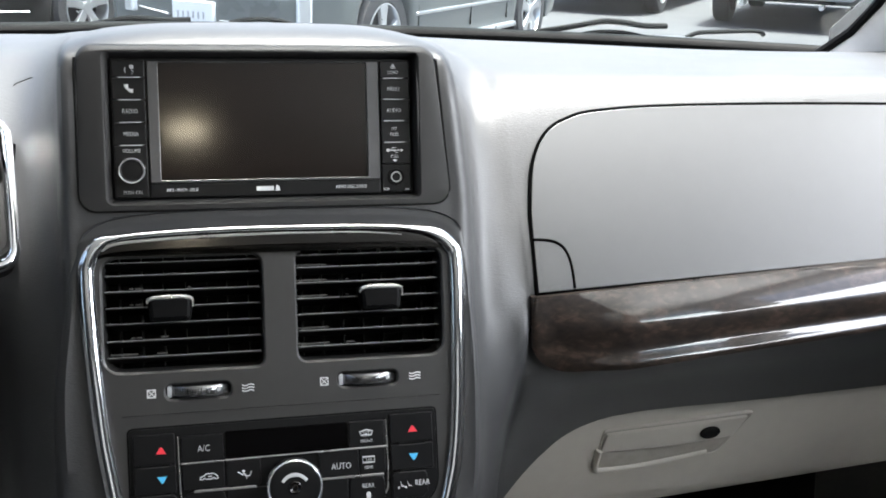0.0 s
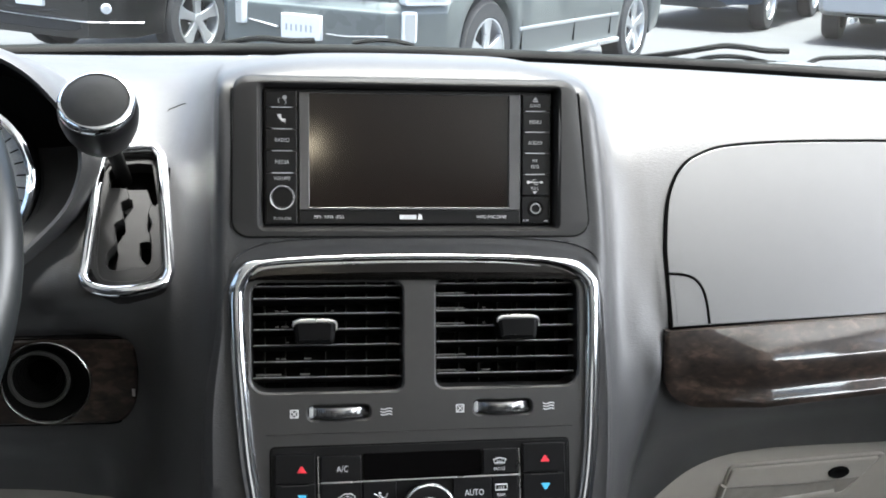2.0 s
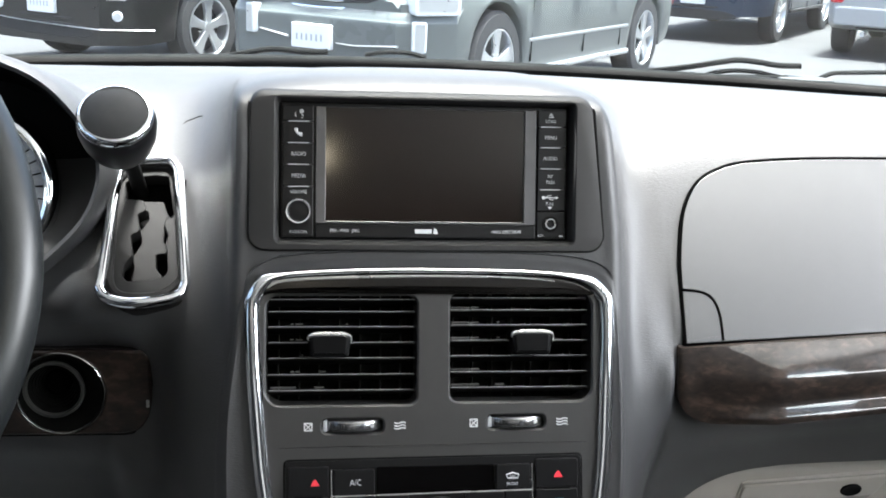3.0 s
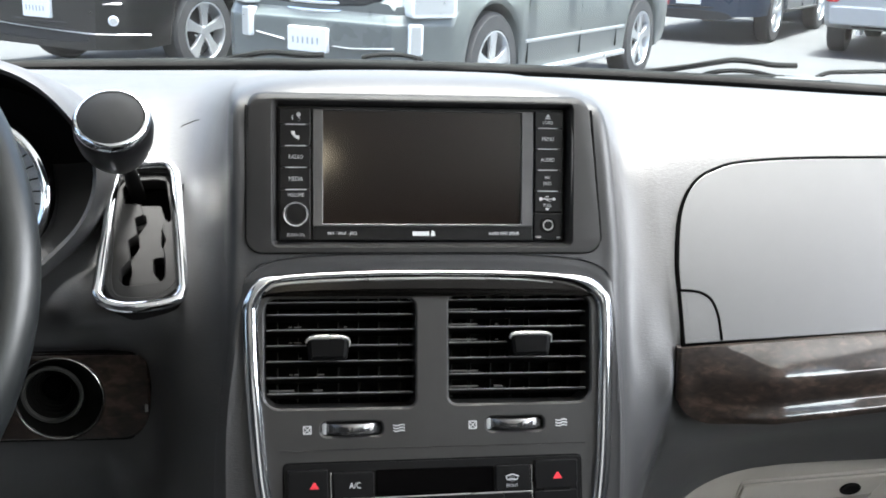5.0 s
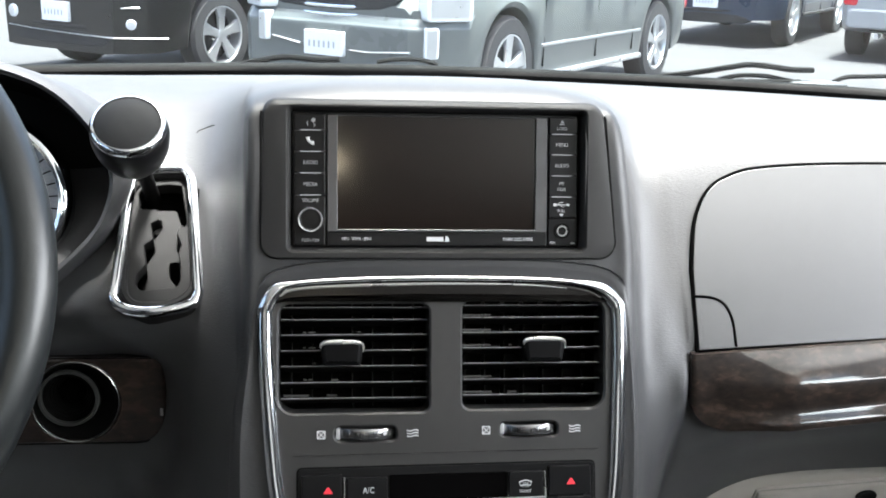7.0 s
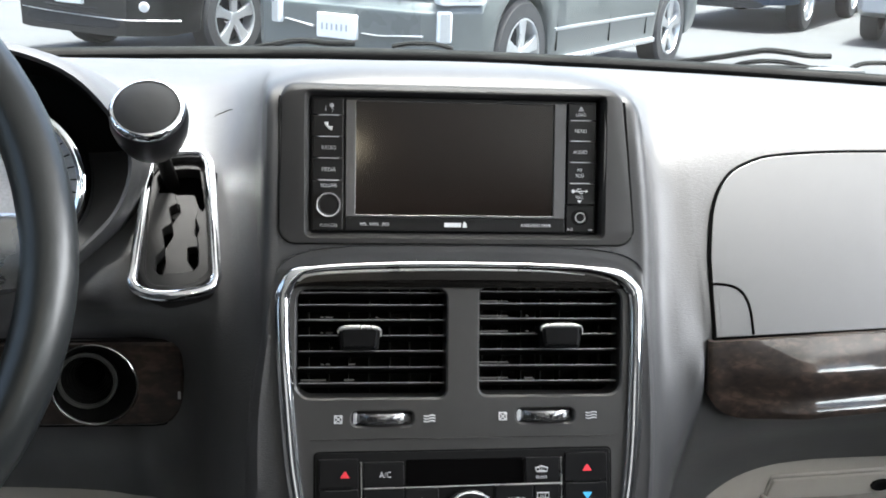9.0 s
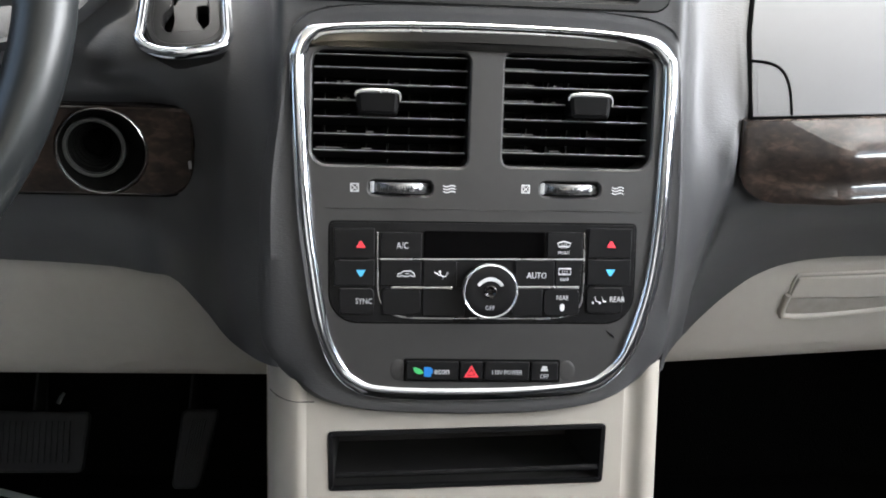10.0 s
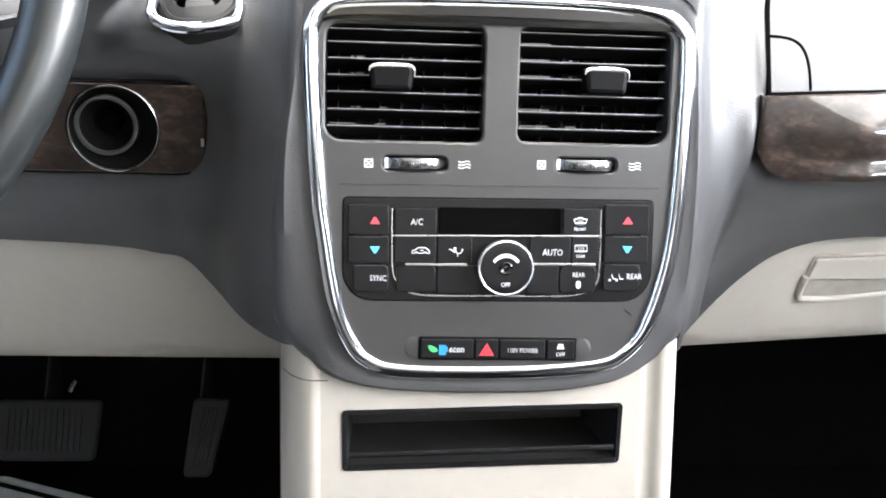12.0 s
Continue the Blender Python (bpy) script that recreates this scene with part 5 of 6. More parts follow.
part("collar", lathe(IM, [(0.0328, -0.004), (0.0331, 0.0006), (0.0324, 0.0011), (0.0316, 0.0002), (0.0312, -0.004)], 48), mat("collar_grey", (0.24, 0.235, 0.23), 0.25, metal=0.9), ign, "thin bright collar")
cup = bmesh.new()
steps = [(0, 0.0312, 0.0), (-0.003, 0.0275, -0.006), (-0.006, 0.0235, -0.011), (-0.0068, 0.0226, -0.008), (-0.0068, 0.0198, -0.0085)]
for k in range(5):
    steps += [(-0.0068, 0.0186 - 0.0018 * k, -0.010 - 0.003 * k), (-0.0068, 0.0178 - 0.0018 * k, -0.0128 - 0.003 * k)]
add_rings(cup, IM, [[(cx + r * math.cos(2 * math.pi * k / 48), r * math.sin(2 * math.pi * k / 48), h) for k in range(48)] for cx, r, h in steps], False, True)
bz = part("barrel", cup, mat("barrel_black", (0.0022, 0.0023, 0.002), 0.6, spec=0.06), ign, "dark recessed key barrel with threaded steps")
part("barrel_ring", lathe(IM @ Matrix.Translation((-0.0068, 0, 0)), [(0.0232, -0.0085), (0.0227, -0.0062), (0.0204, -0.0062), (0.0194, -0.0095)], 48), mat("barrel_ring_grey", (0.045, 0.046, 0.043), 0.35, metal=0.3), bz, "satin grey ring")
part("key_core", lathe(IM @ Matrix.Translation((-0.0068, 0, 0)), [(0.0100, -0.0278), (0.0095, -0.02), (0.007, -0.019), (0.0005, -0.0195)], 32), GAP, bz, "black key slot")
part("reflector", box(local(MI, -0.2115, -0.002, 0.004), -0.0012, -0.0028, 0, 0.0010, 0.0032, 0.0006), SATIN, ign, "tiny bright clip")

# ---- instrument cluster and steering wheel ----
clus = thing("instrument_cluster", "hooded instrument cluster with a chrome ringed round gauge", "gauge cluster", (-0.4, 0.05, 1.0))
MC = plane_frame((-0.375, 0.03, 1.095), 14.0)
hood = [tuple(p) for p in spline(mm([(137, 14), (130, -24), (104, -55), (72, -77), (0, -92), (-110, -84), (-170, -40), (-175, 20), (-140, 70), (-60, 92), (20, 92), (80, 78), (115, 52)]), 5)]
def hood_mesh():
    rings = [[(p[0], p[1], -0.09) for p in inset(hood, -0.008)], [(p[0], p[1], -0.03) for p in inset(hood, -0.007)], [(p[0], p[1], 0.004) for p in inset(hood, -0.005)], [(p[0], p[1], 0.012) for p in hood], [(p[0], p[1], 0.009) for p in inset(hood, 0.003)]]
    return add_rings(bmesh.new(), MC, rings, False, False)
part("hood", hood_mesh(), PAD, clus, "dark slate hood")
part("hood_liner", add_rings(bmesh.new(), MC, [[(p[0], p[1], 0.0088) for p in inset(hood, 0.003)], [(p[0], p[1], -0.02) for p in inset(hood, 0.007)], [(p[0], p[1], -0.065) for p in inset(hood, 0.012)]], False, False), BLACK, clus, "black inner side of the hood")
part("face", slab(MC, inset(hood, 0.008), -0.07, -0.058), BLACK, clus, "black backing")
GM = local(MC, 0.0383, -0.0088, -0.0215) @ Matrix.Diagonal((0.915, 0.915, 1, 1))
gr = part("gauge", lathe(GM, [(0.066, -0.006), (0.066, 0.0), (0.0005, 0.0)], 48), mat("gauge_face", (0.5, 0.51, 0.53), 0.4, vary=0.3, scale=60), clus, "grey round gauge face")
part("gauge_ring", lathe(GM, [(0.067, -0.006), (0.0712, 0.000), (0.0708, 0.004), (0.069, 0.008), (0.066, 0.0105), (0.063, 0.0115), (0.060, 0.010), (0.058, 0.0)], 56), CHROME, gr, "chrome ring")
bm = bmesh.new()
for k in range(25):
    a = radians(-40 + 260 * k / 24)
    box(GM @ Matrix.Rotation(a, 4, "Z"), 0.05, -0.0006, 0, 0.057, 0.0006, 0.0008, bm)
part("tick_marks", bm, BLACK, gr, "black tick marks")
part("needle", box(GM @ Matrix.Rotation(radians(200), 4, "Z"), 0.012, -0.001, 0.003, 0.05, 0.001, 0.005), RED, gr, "red needle")

wheel = thing("steering_wheel", "dark leather steering wheel with a silver spoke", "steering wheel", (-0.42, -0.2, 1.03))
MW = plane_frame((-0.428, -0.2, 1.095), 26.0)
ring = [MW @ Vector((0.186 * math.cos(a), 0.186 * math.sin(a), 0)) for a in [2 * math.pi * k / 72 for k in range(72)]]
part("rim", tube(ring, 0.0155, 0.0165, up=MW.to_3x3() @ Vector((0, 0, 1)), closed=True, sides=16), LEATHER, wheel, "dark grained leather rim")
part("hub", lathe(MW @ Matrix.Translation((0, 0, -0.03)), [(0.085, -0.03), (0.098, 0.0), (0.088, 0.03), (0.05, 0.042), (0.0005, 0.045)], 40), LEATHER, wheel, "padded hub")
for s in (0, 1):
    sp = [MW @ Vector(p) for p in ((0.07 * (1 - 2 * s), 0.012, -0.01), (0.12 * (1 - 2 * s), 0.01, -0.006), (0.176 * (1 - 2 * s), 0.012, 0.0))]
    part("spoke", tube(sp, lambda f: 0.026 - 0.006 * f, 0.009, up=MW.to_3x3() @ Vector((0, 0, 1)), sides=12), SATIN, wheel, "silver spoke")
part("column", lathe(MW @ Matrix.Translation((0, 0, -0.2)), [(0.075, -0.02), (0.078, 0.06), (0.07, 0.15), (0.04, 0.16)], 24), BUTTON, wheel)

# ---- pedals and mats ----
def pedal(name, cx, cy, cz, w, h, lean, taper, label, rib_v):
    th = thing(name, label, "pedal", (cx, cy, cz - h / 2))
    M = plane_frame((cx, cy, cz), lean)
    o = [tuple(p) for p in rrect(-w / 2, -h / 2, w / 2, h / 2, 0.008, 4)]
    o = [(u * (1 + taper * (v / h)) , v) for u, v in o]
    o = [(u + 0.17 * v if not rib_v else u, v) for u, v in o]
    pd = part("pad", slab(M, o, -0.012, 0.0, 0.004), RUBBER, th, "black rubber pad")
    n = 13 if rib_v else 6
    for k in range(n):
        u = (-w / 2 + 0.012) + (w * 0.72 if rib_v else w - 0.024) * k / (n - 1)
        part("rib", box(M @ (Matrix.Identity(4) if rib_v else Matrix(((1, 0.17, 0, 0), (0, 1, 0, 0), (0, 0, 1, 0), (0, 0, 0, 1)))), u - w / n * 0.18, -h / 2 + 0.012, -0.001, u + w / n * 0.18, h / 2 - 0.012, 0.003), RUBBER, pd)
    if rib_v:
        part("clip", tube([M @ Vector((0.024, h * 0.62, 0.002)), M @ Vector((0.026, h * 0.70, 0.002)), M @ Vector((0.029, h * 0.80, 0.0))], 0.0032, 0.002, sides=8), SATIN, th, "small bright steel clip above the pad")
    part("arm", tube([M @ Vector((0, h * 0.3, -0.012)), Vector((cx, cy + 0.1, cz + 0.14)), Vector((cx, cy + 0.14, cz + 0.35))], 0.01, 0.006, sides=8), BUTTON, th)
    return th


pedal("brake_pedal", -0.461, 0.3512, 0.4323, 0.118, 0.0735, 35, 0.1, "wide black rubber brake pedal with upright ribs", True)
pedal("accelerator_pedal", -0.2755, 0.353, 0.4205, 0.040, 0.097, 30, 0.3, "narrow black ribbed accelerator pedal", False)
for nm, o in (("floor_mat", [(-0.76, -0.4), (-0.3, -0.4), (-0.31, 0.32), (-0.36, 0.352), (-0.45, 0.386), (-0.54, 0.42), (-0.76, 0.44)]),
              ("floor_mat", [(0.3, -0.4), (0.74, -0.4), (0.70, 0.1), (0.60, 0.31), (0.586, 0.335), (0.572, 0.36), (0.545, 0.36), (0.42, 0.318), (0.34, 0.28)])):
    ft = thing(nm, "grey carpet floor mat with a dark stitched edge", "floor mat", (o[0][0], 0, 0.3), "floor mats")
    part("carpet", slab(Matrix.Identity(4), o, 0.302, 0.314, 0.004), MATGREY, ft)
    part("binding", tube([(p[0], p[1], 0.314) for p in inset(o, 0.02)], 0.004, 0.003, closed=True, sides=6, up=(0, 0, 1)), BLACK, ft, "dark stitched line")

# ---- front seats either side of the camera ----
def seat(x):
    st = thing("front_seat", "plain grey cloth front seat beside the camera", "car seat", (x, -0.8, 0.3), "front seats")
    cush = spline([(-0.24, -0.95), (0.24, -0.95), (0.25, -0.5), (0.2, -0.42), (-0.2, -0.42), (-0.25, -0.5)], 4)
    part("cushion", slab(Matrix.Translation((x, 0, 0)), cush, 0.42, 0.62, 0.05), SEATCLOTH, st)
    B = Matrix.Translation((x, -0.98, 0.55)) @ Matrix.Rotation(radians(72), 4, "X")
    part("backrest", slab(B, spline([(-0.24, 0.0), (0.24, 0.0), (0.25, 0.35), (0.2, 0.62), (-0.2, 0.62), (-0.25, 0.35)], 4), -0.06, 0.07, 0.04, both=True), SEATCLOTH, st)
    part("headrest", slab(B, rrect(-0.13, 0.66, 0.13, 0.84, 0.05, 5), -0.04, 0.06, 0.03, both=True), SEATCLOTH, st)
    part("base", box(Matrix.Identity(4), x - 0.2, -0.9, 0.3, x + 0.2, -0.5, 0.43), BLACK, st)


SEATCLOTH = mat("seat_cloth", (0.03, 0.029, 0.028), 0.9, vary=0.1, scale=20, bump=0.3, bump_scale=500)
seat(-0.43)
seat(0.43)


# ---- cowl and wipers ----
def wiper(x, y, z, pts, blade, humps=()):
    w = thing("wiper", "black windshield wiper with a moulded pivot cover", "wiper", (x, y, z), "wipers")
    hump = spline([(-0.05, -0.03), (0.05, -0.03), (0.042, 0.0), (0.03, 0.02), (-0.03, 0.02), (-0.042, 0.0)], 4)
    part("pivot_cover", slab(Matrix.Translation((x, y, z - 0.026)), hump, -0.02, 0.012, 0.01), COWLGREY, w, "weathered grey pivot cover")
    a = part("arm", tube(spline(pts, 5, False), lambda f: 0.006 - 0.003 * f, 0.005, sides=8), BLACK, w)
    part("blade", tube(spline(blade, 5, False), 0.006, 0.009, sides=8), BLACK, a, "black rubber blade")
    for hp in humps:
        part("linkage_cover", tube(spline(hp, 5, False), 0.006, 0.004, sides=8), BLACK, w, "black moulded cover edge")
    return w


COWLGREY = mat("cowl_grey", (0.04, 0.041, 0.042), 0.6, vary=0.15, scale=20)
cow = []
for k in range(49):
    x = -0.9 + 1.8 * k / 48
    y = base_y(x)
    top = 1.068 - 0.012 * (abs(x) / 0.9) ** 2
    cow.append([(x, y + 0.01, 1.088), (x, y + 0.03, 1.086), (x, y + 0.06, 1.07), (x, y + 0.14, 1.052), (x, y + 0.2, 1.052), (x, y + 0.3, top - 0.004), (x, y + 0.34, top), (x, y + 0.38, top - 0.006), (x, y + 0.5, 1.03), (x, y + 0.9, 0.98), (x, y + 1.05, 0.8)])
tagged(part("cowl", grid(cow, thick=(0, 0, -0.02)), COWLGREY), "grey plastic cowl and hood edge below the windshield", "cowl", kind="structure")
seal = [(x, base_y(x) + 0.006, 1.0985) for x in [-0.86 + 1.72 * k / 40 for k in range(41)]]
tagged(part("windshield_seal", tube([(x, y, z + 0.002) for x, y, z in seal], 0.01, lambda f: 0.0085 + 0.0012 * math.exp(-((f - 0.47) / 0.16) ** 2), sides=10), BLACK), "black rubber seal along the windshield base", "seal", kind="structure")
wiper(0.745, 1.0, 1.077, [(0.745, 1.0, 1.08), (0.705, 1.0, 1.08), (0.674, 1.0, 1.084), (0.633, 1.0, 1.087), (0.603, 1.0, 1.083), (0.544, 1.0, 1.073), (0.451, 1.0, 1.06), (0.38, 1.0, 1.052)], [(0.72, 0.99, 1.056), (0.6, 0.98, 1.056), (0.4, 0.98, 1.054), (0.15, 1.0, 1.054)],
      [[(0.57, 1.0, 1.056), (0.59, 1.0, 1.064), (0.625, 1.0, 1.069), (0.665, 1.0, 1.068), (0.695, 1.0, 1.063), (0.716, 1.0, 1.059)], [(0.785, 1.0, 1.061), (0.805, 1.0, 1.069), (0.841, 1.0, 1.071), (0.915, 1.0, 1.073), (0.932, 1.0, 1.066)]])
wiper(-0.06, 1.0, 1.078, [(-0.06, 1.0, 1.081), (-0.1, 1.0, 1.080), (-0.15, 1.0, 1.083), (-0.2, 1.0, 1.074), (-0.27, 1.0, 1.062), (-0.42, 1.0, 1.05)], [(-0.1, 0.99, 1.058), (-0.25, 0.98, 1.058), (-0.45, 0.97, 1.056), (-0.7, 0.94, 1.05)],
      [[(0.0, 1.0, 1.078), (0.03, 1.0, 1.083), (0.07, 1.0, 1.083), (0.1, 1.0, 1.076)]])

# ---- parked cars ----
TYRE = mat("tyre", (0.028, 0.028, 0.03), 0.85, vary=0.25, scale=12, bump=0.4, bump_scale=90)
ALLOY = mat("alloy", (0.6, 0.61, 0.62), 0.3, metal=0.8, vary=0.08, scale=12)
CARGLASS = mat("car_glass", (0.02, 0.025, 0.028), 0.05, vary=0.1, scale=2, coat=0.5)
LAMP = mat("lamp_lens", (0.75, 0.77, 0.78), 0.12, vary=0.1, scale=14, coat=0.8)
REDLAMP = mat("tail_lamp", (0.55, 0.02, 0.03), 0.15, vary=0.1, scale=14, coat=0.8)
UNDER = mat("underbody", (0.015, 0.015, 0.016), 0.8, vary=0.3, scale=5)
PLATE = mat("plate_white", (0.72, 0.73, 0.74), 0.45, vary=0.05)


def paint(name, colour):
    return mat(name, colour, 0.3, vary=0.06, scale=1.5, coat=0.35, spec=0.35)


def wheel_mesh(parent, x, y, r, rr, out, spokes):
    """One wheel: tyre, rim and spokes; out is +1 for the left side."""
    M = Matrix(((1, 0, 0, x), (0, 0, out, y), (0, 1, 0, r), (0, 0, 0, 1)))
    w = part("wheel", lathe(M, [(rr * 0.98, -0.2), (r * 0.93, -0.205), (r, -0.17), (r, -0.03), (r * 0.93, 0.0), (rr * 1.03, 0.004), (rr, -0.004), (rr * 0.97, -0.03)], 40), TYRE, parent, "black tyre")
    part("rim", lathe(M, [(rr, -0.012), (rr * 1.0, 0.003), (rr * 0.95, 0.005), (rr * 0.92, -0.02), (rr * 0.88, -0.12)], 40), ALLOY, w, "silver alloy rim")
    part("brake_disc", lathe(M, [(rr * 0.9, -0.12), (rr * 0.85, -0.1), (0.05, -0.1)], 32), UNDER, w)
    for k in range(spokes):
        S = M @ Matrix.Rotation(2 * math.pi * (k + 0.25) / spokes, 4, "Z")
        o = [(rr * 0.12, -rr * 0.13), (rr * 0.55, -rr * 0.15), (rr * 0.94, -rr * 0.24), (rr * 0.94, rr * 0.24), (rr * 0.55, rr * 0.15), (rr * 0.12, rr * 0.13)]
        part("spoke", slab(S, o, -0.035, -0.004, 0.008), ALLOY, w)
    part("hub_cap", lathe(M, [(rr * 0.2, -0.02), (rr * 0.19, 0.0), (rr * 0.1, 0.004), (0.002, 0.004)], 20), ALLOY, w)
    return w


def car(name, label, at, heading, body, L_f=0.9, base=2.9, L_r=0.95, W=0.93, r=0.37, rr=0.255, sill=0.27, belt=1.02, roof=1.66, spokes=5, lip=0.24, bright=True, front=True, lamps=(), strips=(), nose=0.0):
    """A parked car, x ahead from the front axle, y to its left."""
    c = new(name)
    c.empty_display_size = 0.2
    tagged(c, label, "car")
    ra = r + 0.055
    xs = sorted(set([L_f - 0.0, L_f - 0.03, L_f - 0.08, L_f - 0.16, L_f - 0.28] + [ra * k / 9 for k in range(-9, 10)] + [-base + ra * k / 9 for k in range(-9, 10)]
                    + [-base / 2 + 0.25 * k for k in range(-4, 5)] + [-base - L_r + q for q in (0.0, 0.03, 0.08, 0.16, 0.28)]))[::-1]
    rows = []
    for x in xs:
        fe, re_ = max(0.0, (x - (L_f - 0.55)) / 0.55), max(0.0, ((-base - L_r + 0.5) - x) / 0.5)
        w = W * (1 - 0.30 * fe ** 2.4 - 0.13 * re_ ** 2.5)
        lo = sill + (lip - sill) * min(1, 2 * fe) + 0.12 * re_
        low = lo
        for hx in (0.0, -base):
            d = abs(x - hx)
            if d < ra:
                low = max(low, r + math.sqrt(max(0, ra * ra - d * d)) * 0.98)
        top = belt - 0.08 * max(0, x / L_f if x > 0 else 0) - 0.13 * fe ** 3 if x > -0.35 else belt + 0.02
        if re_ > 0:
            top = belt - 0.05 * re_
        s = max(low, 0.5 * (lo + 0.5))
        ring = [(0, low), (w * 0.8, low), (w * 0.975, low + 0.012), (w * 0.99, max(low + 0.03, 0.44)), (w * 1.0, max(low + 0.05, 0.62)), (w * 0.995, max(low + 0.07, 0.80)), (w * 0.965, top - 0.04), (w * 0.9, top), (w * 0.45, top + 0.03), (0, top + 0.04)]
        full = [(x, y, z) for y, z in ring] + [(x, -y, z) for y, z in ring[-2:0:-1]]
        rows.append(full)
    bm = add_rings(bmesh.new(), Matrix.Identity(4), rows)
    part("body", bm, body, c)
    # dark inner floor so that the arches read as wells
    part("underbody", box(Matrix.Identity(4), -base - L_r + 0.25, -W * 0.62, sill + 0.04, L_f - 0.25, W * 0.62, 0.7), UNDER, c, "black underbody")
    gh = []
    for x, zt, k in ((-0.3, belt - 0.02, 0.93), (-0.75, roof - 0.14, 0.80), (-1.1, roof - 0.02, 0.74), (-1.9, roof, 0.73), (-base - 0.25, roof - 0.04, 0.72), (-base - L_r + 0.3, roof - 0.2, 0.76), (-base - L_r + 0.12, belt, 0.88)):
        ring = [(0, belt - 0.05), (W * 0.93, belt - 0.05), (W * 0.92, belt), (W * (0.92 + k) / 2, (belt + zt) / 2), (W * k, zt - 0.05), (W * (k - 0.07), zt), (0, zt + 0.03)]
        gh.append([(x, y, z) for y, z in ring] + [(x, -y, z) for y, z in ring[-2:0:-1]])
    part("greenhouse", add_rings(bmesh.new(), Matrix.Identity(4), gh), CARGLASS, c, "dark side glass")
    rf = [[(x, s * W * 0.76, z) for s in (-1, -0.6, 0, 0.6, 1)] for x, z in ((-0.85, roof - 0.07), (-1.1, roof + 0.02), (-1.9, roof + 0.05), (-base - 0.2, roof + 0.02), (-base - L_r + 0.33, roof - 0.14))]
    part("roof", grid(rf, thick=(0, 0, -0.04)), body, c)
    for x in (0.0, -base):
        for s in (1, -1):
            wheel_mesh(c, x, s * (W - 0.012), r, rr, s, spokes)
    for s in (1, -1):
        PL = Matrix(((1, 0, 0, 0), (0, 0, s, s * W * 0.995), (0, 1, 0, 0), (0, 0, 0, 1)))
        part("rocker", slab(PL, rrect(-base + ra + 0.02, sill + 0.0, -ra - 0.02, sill + 0.045, 0.015, 3), -0.08, 0.02, 0.015), ALLOY if bright else UNDER, c, "sill strip along the doors")
        part("side_moulding", slab(PL, rrect(-base + ra + 0.05, 0.505, -ra - 0.05, 0.53, 0.01, 3), -0.02, 0.008, 0.005), ALLOY if bright else body, c)
        for x in (-0.52, -1.5, -2.3):
            part("door_seam", box(PL, x - 0.002, 0.36, -0.01, x + 0.002, belt - 0.05, 0.0025), BLACK, c)
        for x in (-1.3, -2.1):
            part("door_handle", slab(PL, rrect(x - 0.1, 0.86, x + 0.06, 0.895, 0.015, 3), 0.0, 0.035, 0.01), body, c)
        part("mirror", slab(Matrix.Translation((-0.62, s * (W + 0.1), belt + 0.08)), spline([(-0.06, -0.09), (0.07, -0.07), (0.07, 0.08), (-0.06, 0.1)], 4), -0.07, 0.08, 0.03, both=True), body, c)
    FX = Matrix(((0, 0, 1, L_f), (1, 0, 0, 0), (0, 1, 0, 0), (0, 0, 0, 1)))
    if front:
        part("grille", slab(FX, spline([(-0.4, 0.78), (0.4, 0.78), (0.46, 0.9), (-0.46, 0.9)], 3), -0.12, 0.004, 0.02), UNDER, c, "dark grille")
        for k in range(3):
            part("grille_bar", tube([FX @ Vector((u, 0.74 + 0.055 * k + 0.01 * (u / 0.4) ** 2, 0.012 - 0.08 * (u / 0.45) ** 2)) for u in (-0.44, -0.3, -0.15, 0, 0.15, 0.3, 0.44)], 0.012, 0.014, sides=8), CHROME if bright else UNDER, c, "grille bar")
        part("lower_intake", slab(FX, spline([(-0.5, 0.3), (0.5, 0.3), (0.42, 0.4), (-0.42, 0.4)], 3), -0.14, 0.006, 0.01), UNDER, c, "dark lower intake")
        part("bumper_line", tube([FX @ Vector((u, 0.44 + 0.02 * abs(u), 0.012 - 0.2 * (abs(u) / 0.8) ** 2.6)) for u in [-0.75 + 0.15 * k for k in range(11)]], 0.01, 0.012, sides=8), ALLOY if bright else UNDER, c, "trim line along the bumper")
        FB = FX @ Matrix.Translation((0, 0, nose))
        pl = part("licence_plate", slab(FB, rrect(-0.16, 0.475, 0.16, 0.635, 0.01, 3), -0.01, 0.03, 0.004), PLATE, c, "white front plate")
        bm = bmesh.new()
        for k in range(6):
            box(FB, -0.12 + 0.04 * k, 0.525, 0.03, -0.106 + 0.04 * k, 0.57, 0.032, bm)
        part("plate_bars", bm, GREYMARK, pl, "dark bars")
        if nose:
            # painted bumper that stands out from the nose, with a sloping upper ledge
            rows = []
            for k in range(29):
                y = W * 0.97 * (2 * k / 28 - 1)
                fe = min(1.0, max(0.0, (1 - abs(y) / W) / 0.3)) ** (1 / 2.4)
                x = L_f - 0.55 + 0.55 * fe
                rows.append([(x + nose * f, y, z) for f, z in profile([(-0.6, 0.775), (0.1, 0.745), (0.75, 0.698), (1.0, 0.665), (1.0, 0.60), (0.92, 0.5), (0.9, 0.42), (0.4, 0.31), (-0.5, 0.27)])])
            part("front_bumper", grid(rows), body, c)
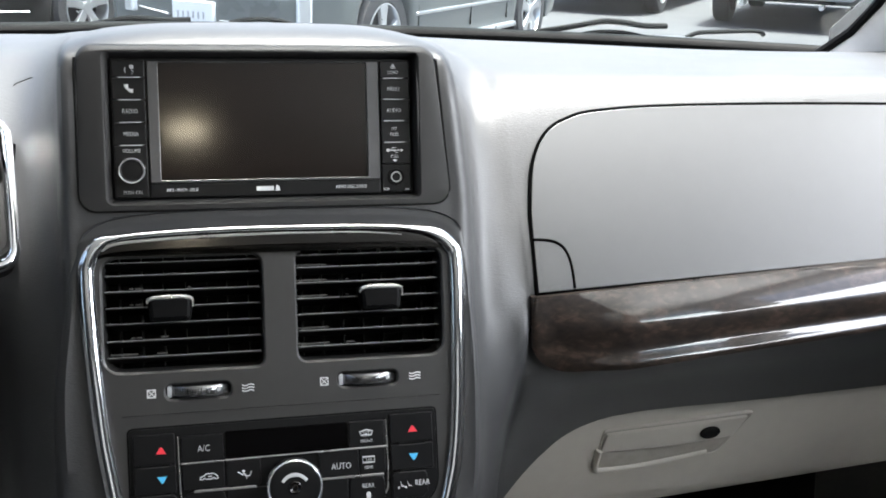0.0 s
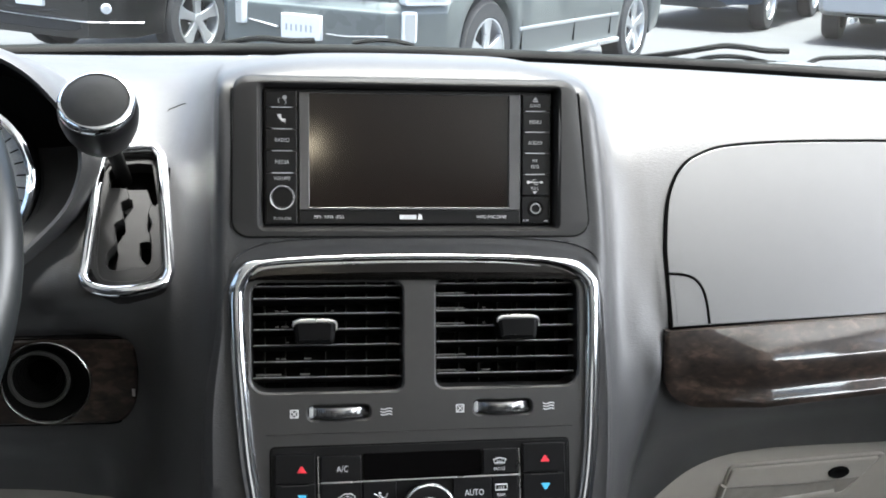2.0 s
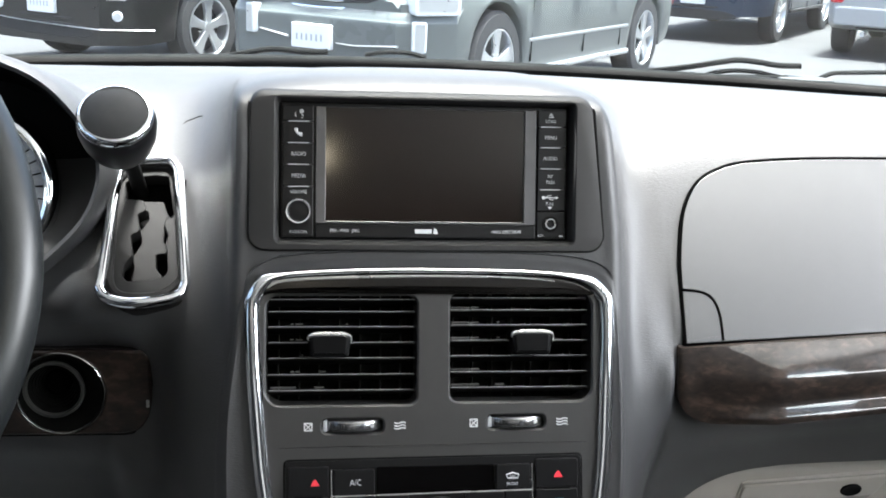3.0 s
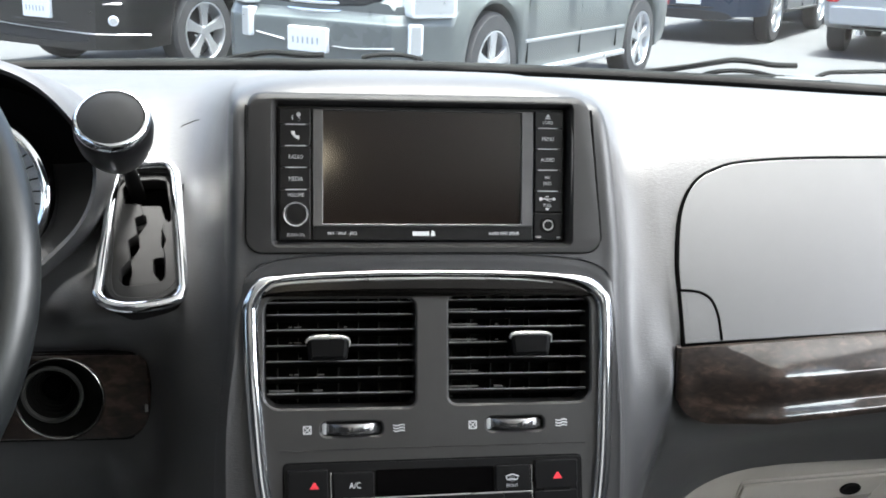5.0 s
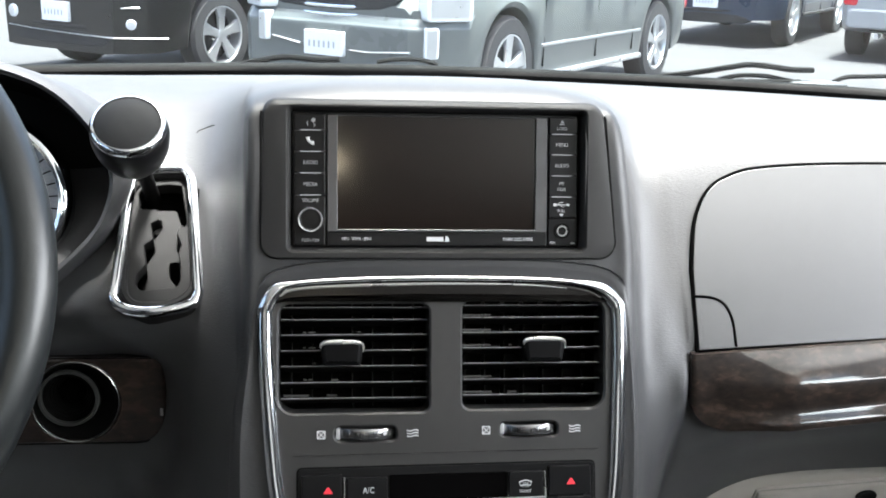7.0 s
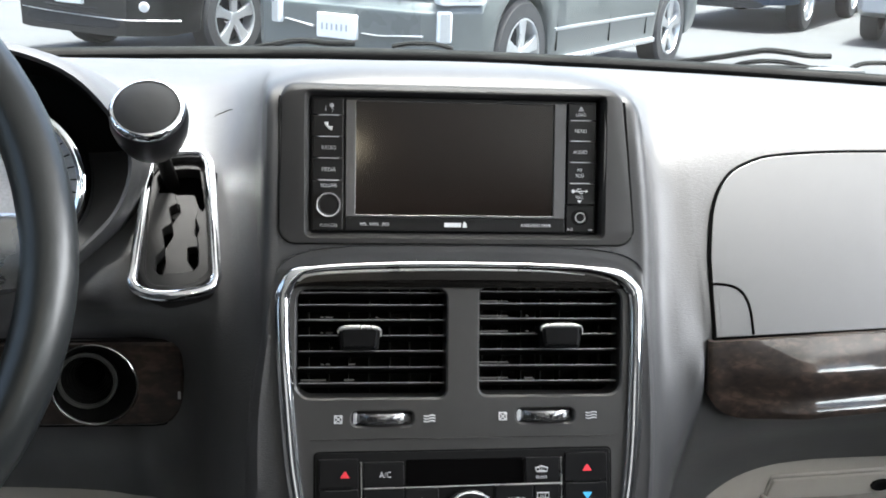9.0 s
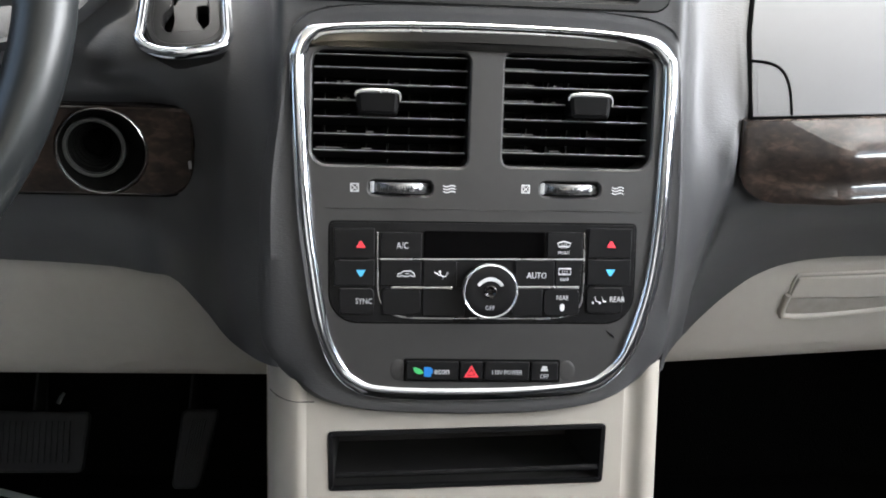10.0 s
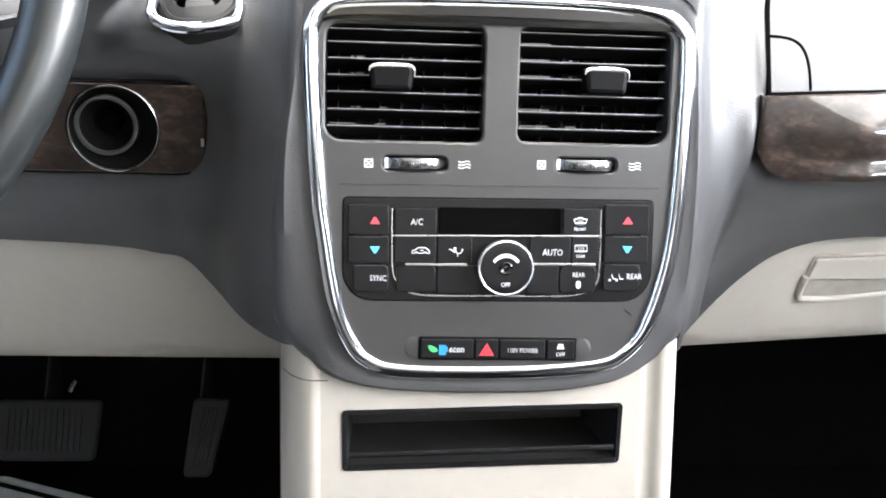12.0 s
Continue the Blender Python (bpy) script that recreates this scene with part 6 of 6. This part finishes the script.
        for nm, x, y, z, turn, w, h, lab in lamps:
            LM = Matrix.Translation((x, y, z)) @ Matrix.Rotation(radians(turn), 4, "Z") @ Matrix(((0, 0, 1, 0), (1, 0, 0, 0), (0, 1, 0, 0), (0, 0, 0, 1)))
            o = circle(0, 0, w / 2, 20) if w == h else rrect(-w / 2, -h / 2, w / 2, h / 2, min(w, h) * 0.2, 4)
            lm = part(nm, slab(LM, o, -0.1, 0.022, 0.012), LAMP, c, lab)
            part("reflector", slab(LM, inset(o, min(w, h) * 0.16), 0.01, 0.025, 0.002), ALLOY, lm)
        for pts, r0 in strips:
            part("bumper_strip", tube(spline(pts, 5, False), 0.016, lambda f, r0=r0: r0 * (0.5 + 0.9 * f), sides=8), ALLOY, c, "bright strip along the bumper")
    RX = Matrix(((0, 0, -1, -base - L_r), (-1, 0, 0, 0), (0, 1, 0, 0), (0, 0, 0, 1)))
    for s in (1, -1):
        part("tail_light", slab(RX, rrect(min(s * 0.70, s * 0.86), 0.63, max(s * 0.70, s * 0.86), 0.8, 0.04, 4), -0.16, 0.012, 0.02), REDLAMP, c, "red tail light")
        part("exhaust", tube([RX @ Vector((s * 0.45, 0.3, n)) for n in (-0.2, 0.0, 0.03)], 0.03, sides=10), ALLOY, c)
    part("rear_bumper", slab(RX, rrect(-W * 0.86, 0.38, W * 0.86, 0.6, 0.05, 4), -0.12, 0.03, 0.025), body, c)
    a = math.atan2(heading[1], heading[0])
    c.matrix_world = Matrix.Translation((*at, 0)) @ Matrix.Rotation(a, 4, "Z")
    return c


car("suv", "grey-green crossover with bright sill strips and a chrome grille", (0.46, 7.2), (-0.6, -0.8), paint("grey_green_paint", (0.11, 0.121, 0.118)), L_f=0.85, nose=0.05, r=0.375, rr=0.25, base=2.96,
    lamps=(("fog_lamp", 0.80, 0.76, 0.60, 49, 0.10, 0.2, "clear upright corner lamp"), ("fog_lamp", 0.905, -0.515, 0.64, -12, 0.09, 0.2, "clear upright corner lamp"), ("headlight", 0.70, 0.825, 0.82, 60, 0.34, 0.17, "large clear headlight"), ("headlight", 0.86, -0.62, 0.84, -30, 0.3, 0.16, "large clear headlight")),
    strips=(([(0.906, -0.44, 0.575), (0.908, -0.3, 0.555), (0.908, -0.2, 0.54)], 0.006), ([(0.908, 0.2, 0.525), (0.908, 0.34, 0.52), (0.9, 0.5, 0.53), (0.895, 0.66, 0.54)], 0.006)))
car("suv", "black wagon with round fog lamps and silver five-spoke wheels", (-1.70, 9.35), (-0.6, -0.8), paint("black_paint", (0.004, 0.0043, 0.0045)), L_f=0.98, r=0.365, rr=0.25, bright=False,
    lamps=(("fog_lamp", 0.883, 0.747, 0.487, 49, 0.085, 0.085, "small round fog lamp"), ("fog_lamp", 0.98, -0.541, 0.526, -5, 0.11, 0.11, "small round fog lamp"), ("headlight", 0.80, 0.80, 0.86, 50, 0.36, 0.16, "clear headlight"), ("headlight", 0.95, -0.6, 0.86, -25, 0.3, 0.16, "clear headlight")),
    strips=(([(0.986, -0.6, 0.41), (0.988, -0.3, 0.395), (0.988, 0.1, 0.385), (0.985, 0.45, 0.38), (0.97, 0.65, 0.38), (0.8, 0.80, 0.378), (0.62, 0.885, 0.372)], 0.006), ([(0.945, 0.70, 0.615), (0.9, 0.742, 0.62), (0.83, 0.79, 0.622)], 0.006)))
car("pickup", "dark blue pickup with silver wheels in the next row", (5.3, 13.55), (-0.6, -0.8), paint("navy_paint", (0.02, 0.032, 0.055)), r=0.39, rr=0.26, sill=0.36, lip=0.34, bright=False)
car("hatchback", "silver-grey car seen from behind with a red tail light", (8.75, 13.75), (0.6, 0.8), paint("silver_paint", (0.3, 0.31, 0.32)), base=2.7, r=0.335, rr=0.21, sill=0.3, bright=False)
car("sedan", "silver sedan parked at the far edge of the lot", (8.6, 17.2), (-0.6, -0.8), paint("pale_silver_paint", (0.45, 0.46, 0.47)), base=2.7, r=0.33, rr=0.22, bright=False)

# ---- dome lamp over the second row ----
dome = thing("dome_lamp", "small lit warm dome lamp on the headliner", "ceiling lamp", (-0.085, -1.64, 1.655))
part("housing", slab(Matrix(((1, 0, 0, -0.085), (0, -1, 0, -1.64), (0, 0, -1, 1.655), (0, 0, 0, 1))), rrect(-0.075, -0.055, 0.075, 0.055, 0.02, 4), 0.0, 0.014, 0.005), BEIGE, dome)
part("lens", slab(Matrix(((1, 0, 0, -0.085), (0, -1, 0, -1.64), (0, 0, -1, 1.641), (0, 0, 0, 1))), rrect(-0.038, -0.028, 0.038, 0.028, 0.012, 4), 0.0, 0.012, 0.005), mat("lamp_glow", (1.0, 0.86, 0.62), 0.3, emit=7.5), dome, "glowing warm lens")
